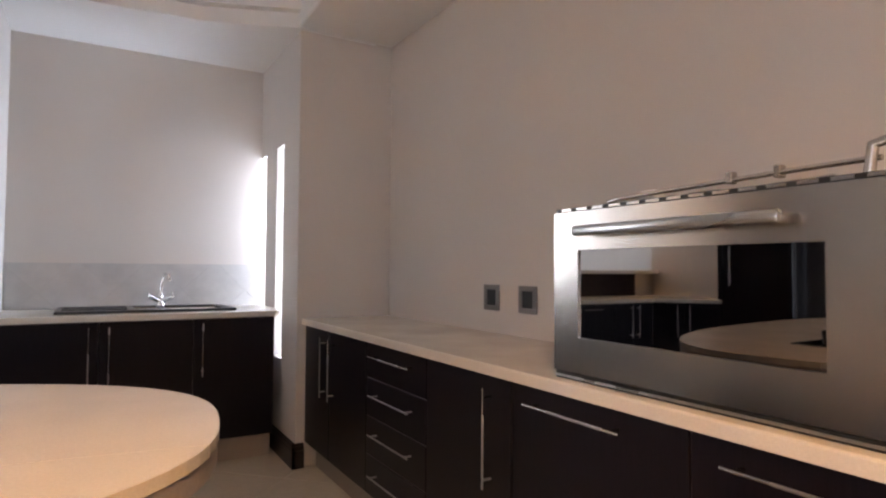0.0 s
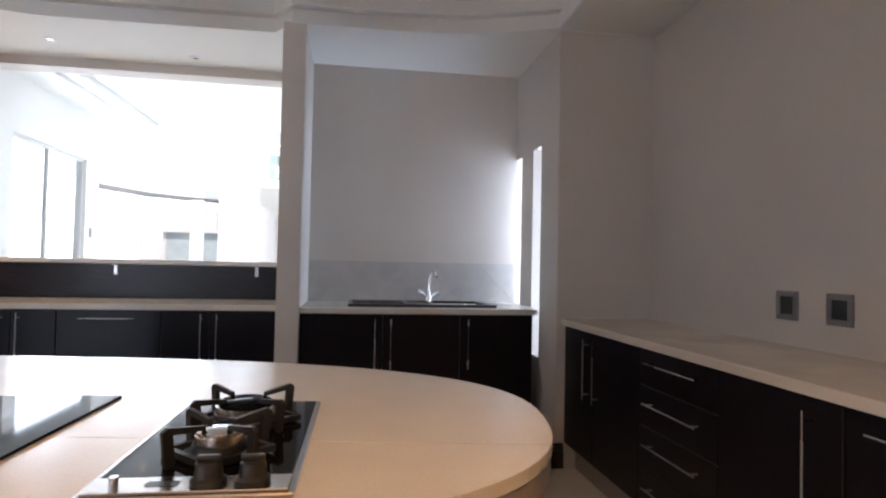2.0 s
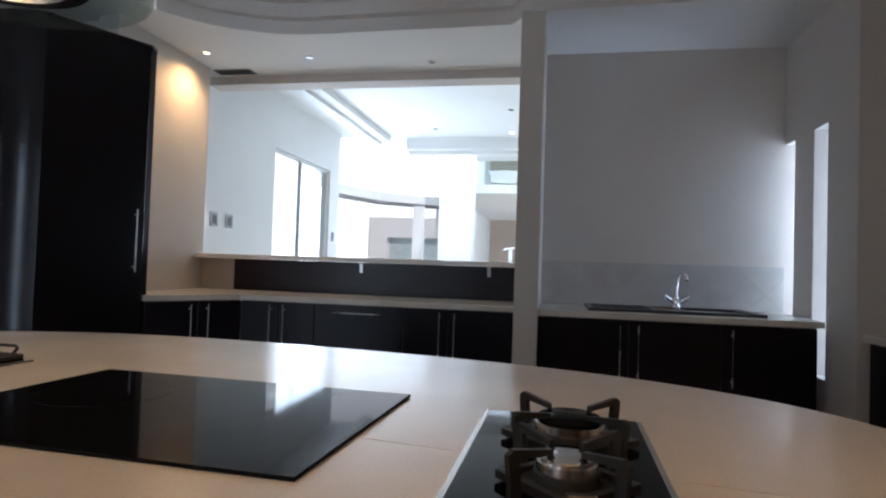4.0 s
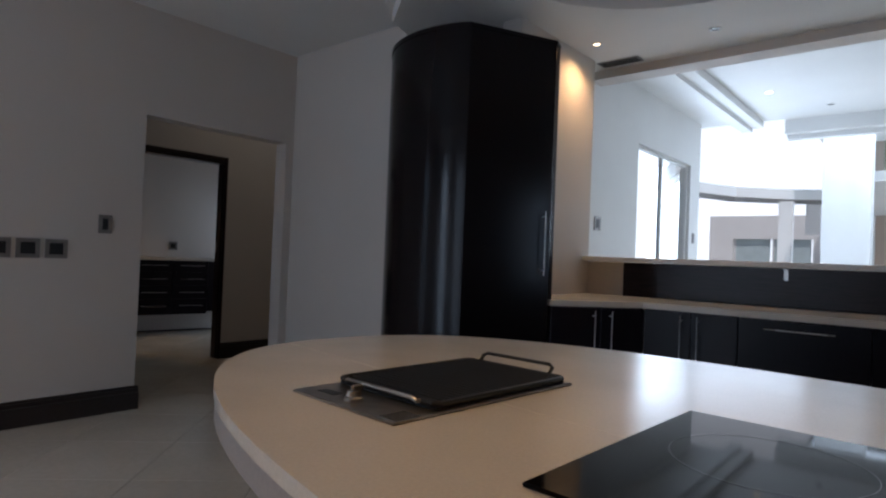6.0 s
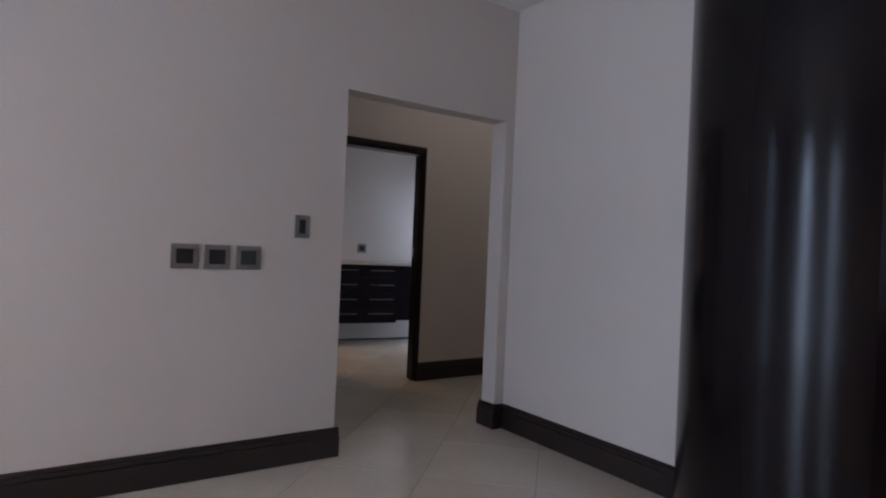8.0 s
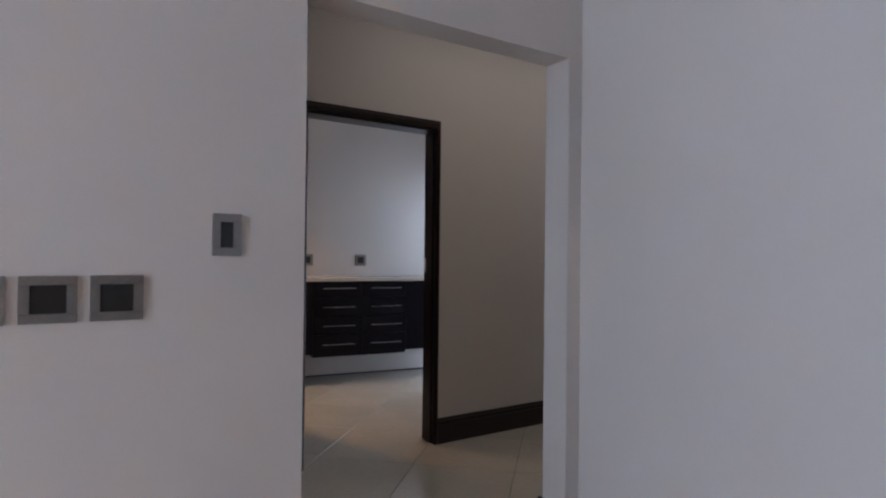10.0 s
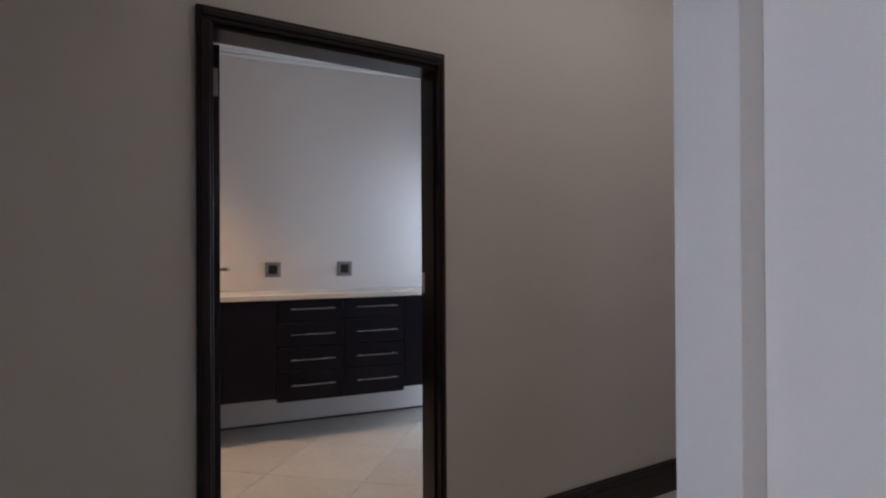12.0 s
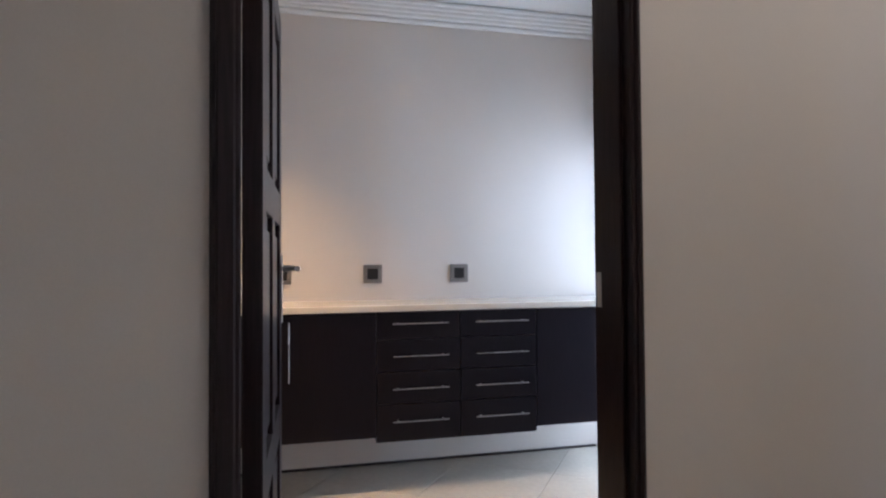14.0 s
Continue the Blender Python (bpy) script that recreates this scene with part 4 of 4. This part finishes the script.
for s in (-1, 1):
    y = 0.0 if s > 0 else -LT
    hp = part("handle_plate", box(LW - 0.075, y + (0.0003 if s > 0 else -0.006), 1.05, LW - 0.035, y + (0.006 if s > 0 else -0.0003), 1.27, 0.002), HANDLE, leaf, "satin steel handle plate")
    bm = tube([(LW - 0.055, y, 1.225), (LW - 0.055, y + s * 0.045, 1.225), (LW - 0.065, y + s * 0.055, 1.225), (LW - 0.17, y + s * 0.055, 1.225)], 0.009)
    part("lever", bm, HANDLE, hp, "steel lever handle", True)
for z in (0.25, 1.85):
    part("hinge_leaf", box(-0.0015, -0.036, z + 0.01, 0.0005, -0.006, z + 0.11), HANDLE, leaf, "steel hinge leaf")
    part("hinge", rod((-0.006, 0.004, z), (-0.006, 0.004, z + 0.10), 0.008), HANDLE, leaf, "steel hinge", True)

# ---- pantry units ----


def pantry_unit(y0, y1, fronts, label, z0=0.30):
    m = PW @ pose(0.47, y0, 0, 0, 0, 90)
    return cabinet(m, y1 - y0, fronts, label, z0, 0.982, 0.467, False, "pantry wall units", "wall_hung_cabinet")


rows = ((0.832, 0.98, 0.918), (0.655, 0.832, 0.742), (0.48, 0.655, 0.566), (0.28, 0.48, 0.391))
for y0, w, hc in ((-0.038, 0.468, 0.241), (0.43, 0.455, 0.240)):
    pantry_unit(y0, y0 + w, [("drawer", 0, w, a, b, hc, c, 0.31) for a, b, c in rows], "dark wall-hung drawer unit with bar handles", 0.272)
pantry_unit(-0.555, -0.038, [("door", 0, 0.517, 0.305, 0.98, 0.060, 0.785, 0.31)], "dark wall-hung cabinet with a bar handle", 0.30)
pantry_unit(-1.11, -0.555, [("door", 0, 0.555, 0.305, 0.98, 0.495, 0.785, 0.31)], "dark wall-hung cabinet with a bar handle", 0.30)
pantry_unit(-1.8, -1.11, [("door", 0, 0.69, 0.305, 0.98, 0.0, 0.8, 0.0)], "dark wall-hung cabinet with a plain door", 0.30)
pantry_unit(0.885, 1.50, [("door", 0, 0.615, 0.305, 0.98, 0.5, 0.80, 0.0)], "dark wall-hung cabinet with a plain door", 0.30)
bm = prism([(0.003, -2.0), (0.505, -2.0), (0.505, 1.5), (0.003, 1.5)], 0.984, 1.018, bev=0.004)
tagged(part("worktop", in_pantry(bm), STONE), "cream quartz worktop on the pantry units", "worktop")
solid("baseboard", in_pantry(box(0.002, -2.3, 0, 0.012, 1.5, 0.014)), SKIRT, "thin dark skirting in the pantry", "baseboard")


# ---- windows and lounge fittings ----
def window(name, m, w, h, bars, label, mat=ALU, t=0.05):
    wd = thing(name, m, label, "window", "", "structure")
    for a in (0, w - t):
        part("window_frame", box(a, -0.03, 0, a + t, 0.03, h, 0.004), mat, wd)
    for z in (0, h - t):
        part("window_frame", box(t, -0.028, z, w - t, 0.028, z + t, 0.004), mat, wd)
    for x in bars:
        part("mullion", box(x - t / 2, -0.027, t, x + t / 2, 0.027, h - t, 0.003), mat, wd)
    xs = [0] + list(bars) + [w]
    for a, b in zip(xs, xs[1:]):
        p = part("pane", box(a + t / 2, -0.004, t / 2, b - t / 2, 0.004, h - t / 2), CLEAR, wd, "clear glass pane")
        p.visible_shadow = False
    return wd


# The first is added for light, the second follows the cabinet's reflections.
for x in (-4.58, -3.08):
    window("window_1", pose(x, SY - 0.33, 0.05), 0.36, 2.4, (), "tall narrow white framed window out of view", t=0.03)
window("window_4", pose(WX - 0.08, -1.7, 0.0, 0, 0, 90), 1.0, 2.45, (0.5,), "white framed glazed side door")
window("window_2", pose(-9.15, 4.95, 0.0), 1.0, 2.1, (), "white framed glazed pantry door")
window("window_3", pose(LX - 0.07, 6.45, 0.0, 0, 0, 90), 1.80, 2.56, (0.86,), "white framed sliding glass door", t=0.035)
for n, (y0, y1, z0) in enumerate(((3.34, 3.52, 0.615), (3.80, 3.95, 0.92))):
    w = thing("slit_window", pose(1.09, y0, z0, 0, 0, 90), "narrow frosted slit window in the pier", "window", "slit windows", "structure")
    pn = part("pane", box(0, -0.005, 0, y1 - y0, 0.005, 2.04 - z0), glass("frosted_glass", (0.95, 0.97, 0.98), 0.3) if n == 0 else bpy.data.materials["frosted_glass"], w, "frosted glass pane")
    pn.visible_shadow = False

# curved glazed front of the lounge
gl = thing("curved_glazing", pose(-4.2, 8.75, 0), "curved glazed front with its doors folded away", "glazing", "", "structure")
cpts = [(-0.16, -0.08), (-0.9, 1.2), (-1.1, 2.6), (-0.6, 3.9), (0.3, 4.7), (1.2, 5.1)]
for (x0, y0), (x1, y1) in zip(cpts, cpts[1:]):
    a, L = math.degrees(math.atan2(y1 - y0, x1 - x0)), math.hypot(x1 - x0, y1 - y0)
    for name, z0, z1, d, mat, label in (("track", 2.52, 2.60, 0.05, SWITCHMETAL, "grey sliding track"), ("bulkhead", 2.60, 2.80, 0.11, LOUNGE, "white curved bulkhead")):
        hd = part(name, box(0, -d, z0, L, d, z1), mat, gl, label)
        hd.matrix_local = pose(x0, y0, 0, 0, 0, a)
    # Glass put in place of a bright white wall; the glowing backdrop shows through.
    up = part("stand_in_pane", box(0.02, -0.004, 2.80, L, 0.004, LC + 0.2), CLEAR, gl, "clear glass pane")
    up.matrix_local = pose(x0, y0, 0, 0, 0, a)
    up.visible_shadow = False

# neighbouring white house outside
house = thing("white_house", pose(-5.6, 19.5, -0.1), "white rendered house wing across the terrace", "house")
bm = box(-1.6, 0, 0, -0.9, 0.3, 2.9)
bm = box(-0.9, 0, 2.2, 1.2, 0.3, 2.9, 0, bm)
bm = box(1.2, 0, 0, 2.6, 0.3, 2.9, 0, bm)
bm = box(-0.9, 0, 0, 1.2, 0.3, 0.9, 0, bm)
part("wall", bm, LOUNGE, house)
for x in (-0.9, 0.15):
    win = part("window", box(x, 0.10, 0.9, x + 0.06, 0.2, 2.2), ALU, house)
    part("pane", box(x + 0.06, 0.12, 0.9, x + 1.0, 0.14, 2.2), SKYPANE, win, "window pane painted pale for the sky's reflection")

# stair rail in the hall behind the lounge
rail = thing("stair_railing", pose(-1.75, 12.0, 0), "white stair railing with slim handrails", "railing")
for x, h0, h1 in ((0.0, 0, 1.55), (0.45, 0, 1.62), (1.25, 0, 1.95), (2.0, 0.3, 2.3)):
    part("post", box(x, -0.03, h0, x + 0.07, 0.03, h1, 0.004), ALU, rail)
part("handrail", tube([(-0.1, 0, 1.55), (0.5, 0, 1.65), (1.25, 0, 1.98), (2.1, 0, 2.36)], 0.022), ALU, rail, "", True)
part("handrail", tube([(0.4, 0.2, 1.55), (1.25, 0.2, 1.85), (2.1, 0.2, 2.25)], 0.018), ALU, rail, "", True)

bal = thing("glass_balustrade", pose(-2.35, 12.46, 2.95), "frameless glass balustrade along the gallery edge", "balustrade")
for k in range(4):
    part("pane", box(k * 1.05, -0.008, 0.0, k * 1.05 + 1.0, 0.008, 0.95), GREEN, bal, "greenish glass pane")
    part("clamp", box(k * 1.05 + 0.1, -0.03, 0.0, k * 1.05 + 0.16, 0.03, 0.08, 0.003), HANDLE, bal)
part("handrail", box(0, -0.025, 0.95, 4.15, 0.025, 0.99, 0.004), HANDLE, bal)

# ---- tiles, laid last ----
TS = 0.60
bm = box(-TS / 2 + 0.0015, -TS / 2 + 0.0015, -0.004, TS / 2 - 0.0015, TS / 2 - 0.0015, 0.0, 0.0012)
tile_mesh = mesh_of(bm, "floor_tile", TILE)
AREAS = ((WX - WT, 1.73, WX, 2.89), (WX, SY, EX, 3.4), (PX, 0.9, WX - WT, 5.2), (-9.9, 0.7, PX - 0.13, 4.85))
c45 = math.sqrt(0.5)
spots = []
for i in range(-30, 31):
    for j in range(-30, 31):
        x = -5.395 + TS * c45 * (i - j)
        y = 2.01 + TS * c45 * (i + j + 1)
        if any(a - 0.25 < x < c + 0.25 and b - 0.25 < y < d + 0.25 for a, b, c, d in AREAS):
            spots.append((x, y))
for x, y in spots[:520]:
    t = new("floor_tile", tile_mesh)
    t.parent = floor
    t.matrix_local = pose(x, y, 0.0005 * random.random(), 0, 0, 45)


def cut(points, axis, v, keep):
    """The part of an outline on one side of a line along an axis."""
    out = []
    for p, q in zip(points, points[1:] + points[:1]):
        in0, in1 = (p[axis] - v) * keep > 0, (q[axis] - v) * keep > 0
        if in0:
            out.append(p)
        if in0 != in1:
            k = (v - p[axis]) / (q[axis] - p[axis])
            out.append((p[0] + k * (q[0] - p[0]), p[1] + k * (q[1] - p[1])))
    return out


# wall tiles behind the sink, laid diagonally and cut to the band
HD = 0.298 * c45
for i in range(-4, 5):
    for j in range(-4, 5):
        x, z = -0.10 + 0.3 * c45 * (i - j), 1.05 + 0.3 * c45 * (i + j)
        pts = [(x + HD, z), (x, z + HD), (x - HD, z), (x, z - HD)]
        for axis, v, keep in ((0, -0.903, 1), (0, 0.643, -1), (1, SINKTOP + 0.004, 1), (1, 1.233, -1)):
            pts = cut(pts, axis, v, keep) if pts else pts
        if len(pts) > 2:
            bm = prism(pts, 0.0, 0.004)
            bm.transform(Matrix(((1, 0, 0, 0), (0, 0, -1, 3.943), (0, 1, 0, 0), (0, 0, 0, 1))))
            part("wall_tile", bm, WALLTILE, bed)
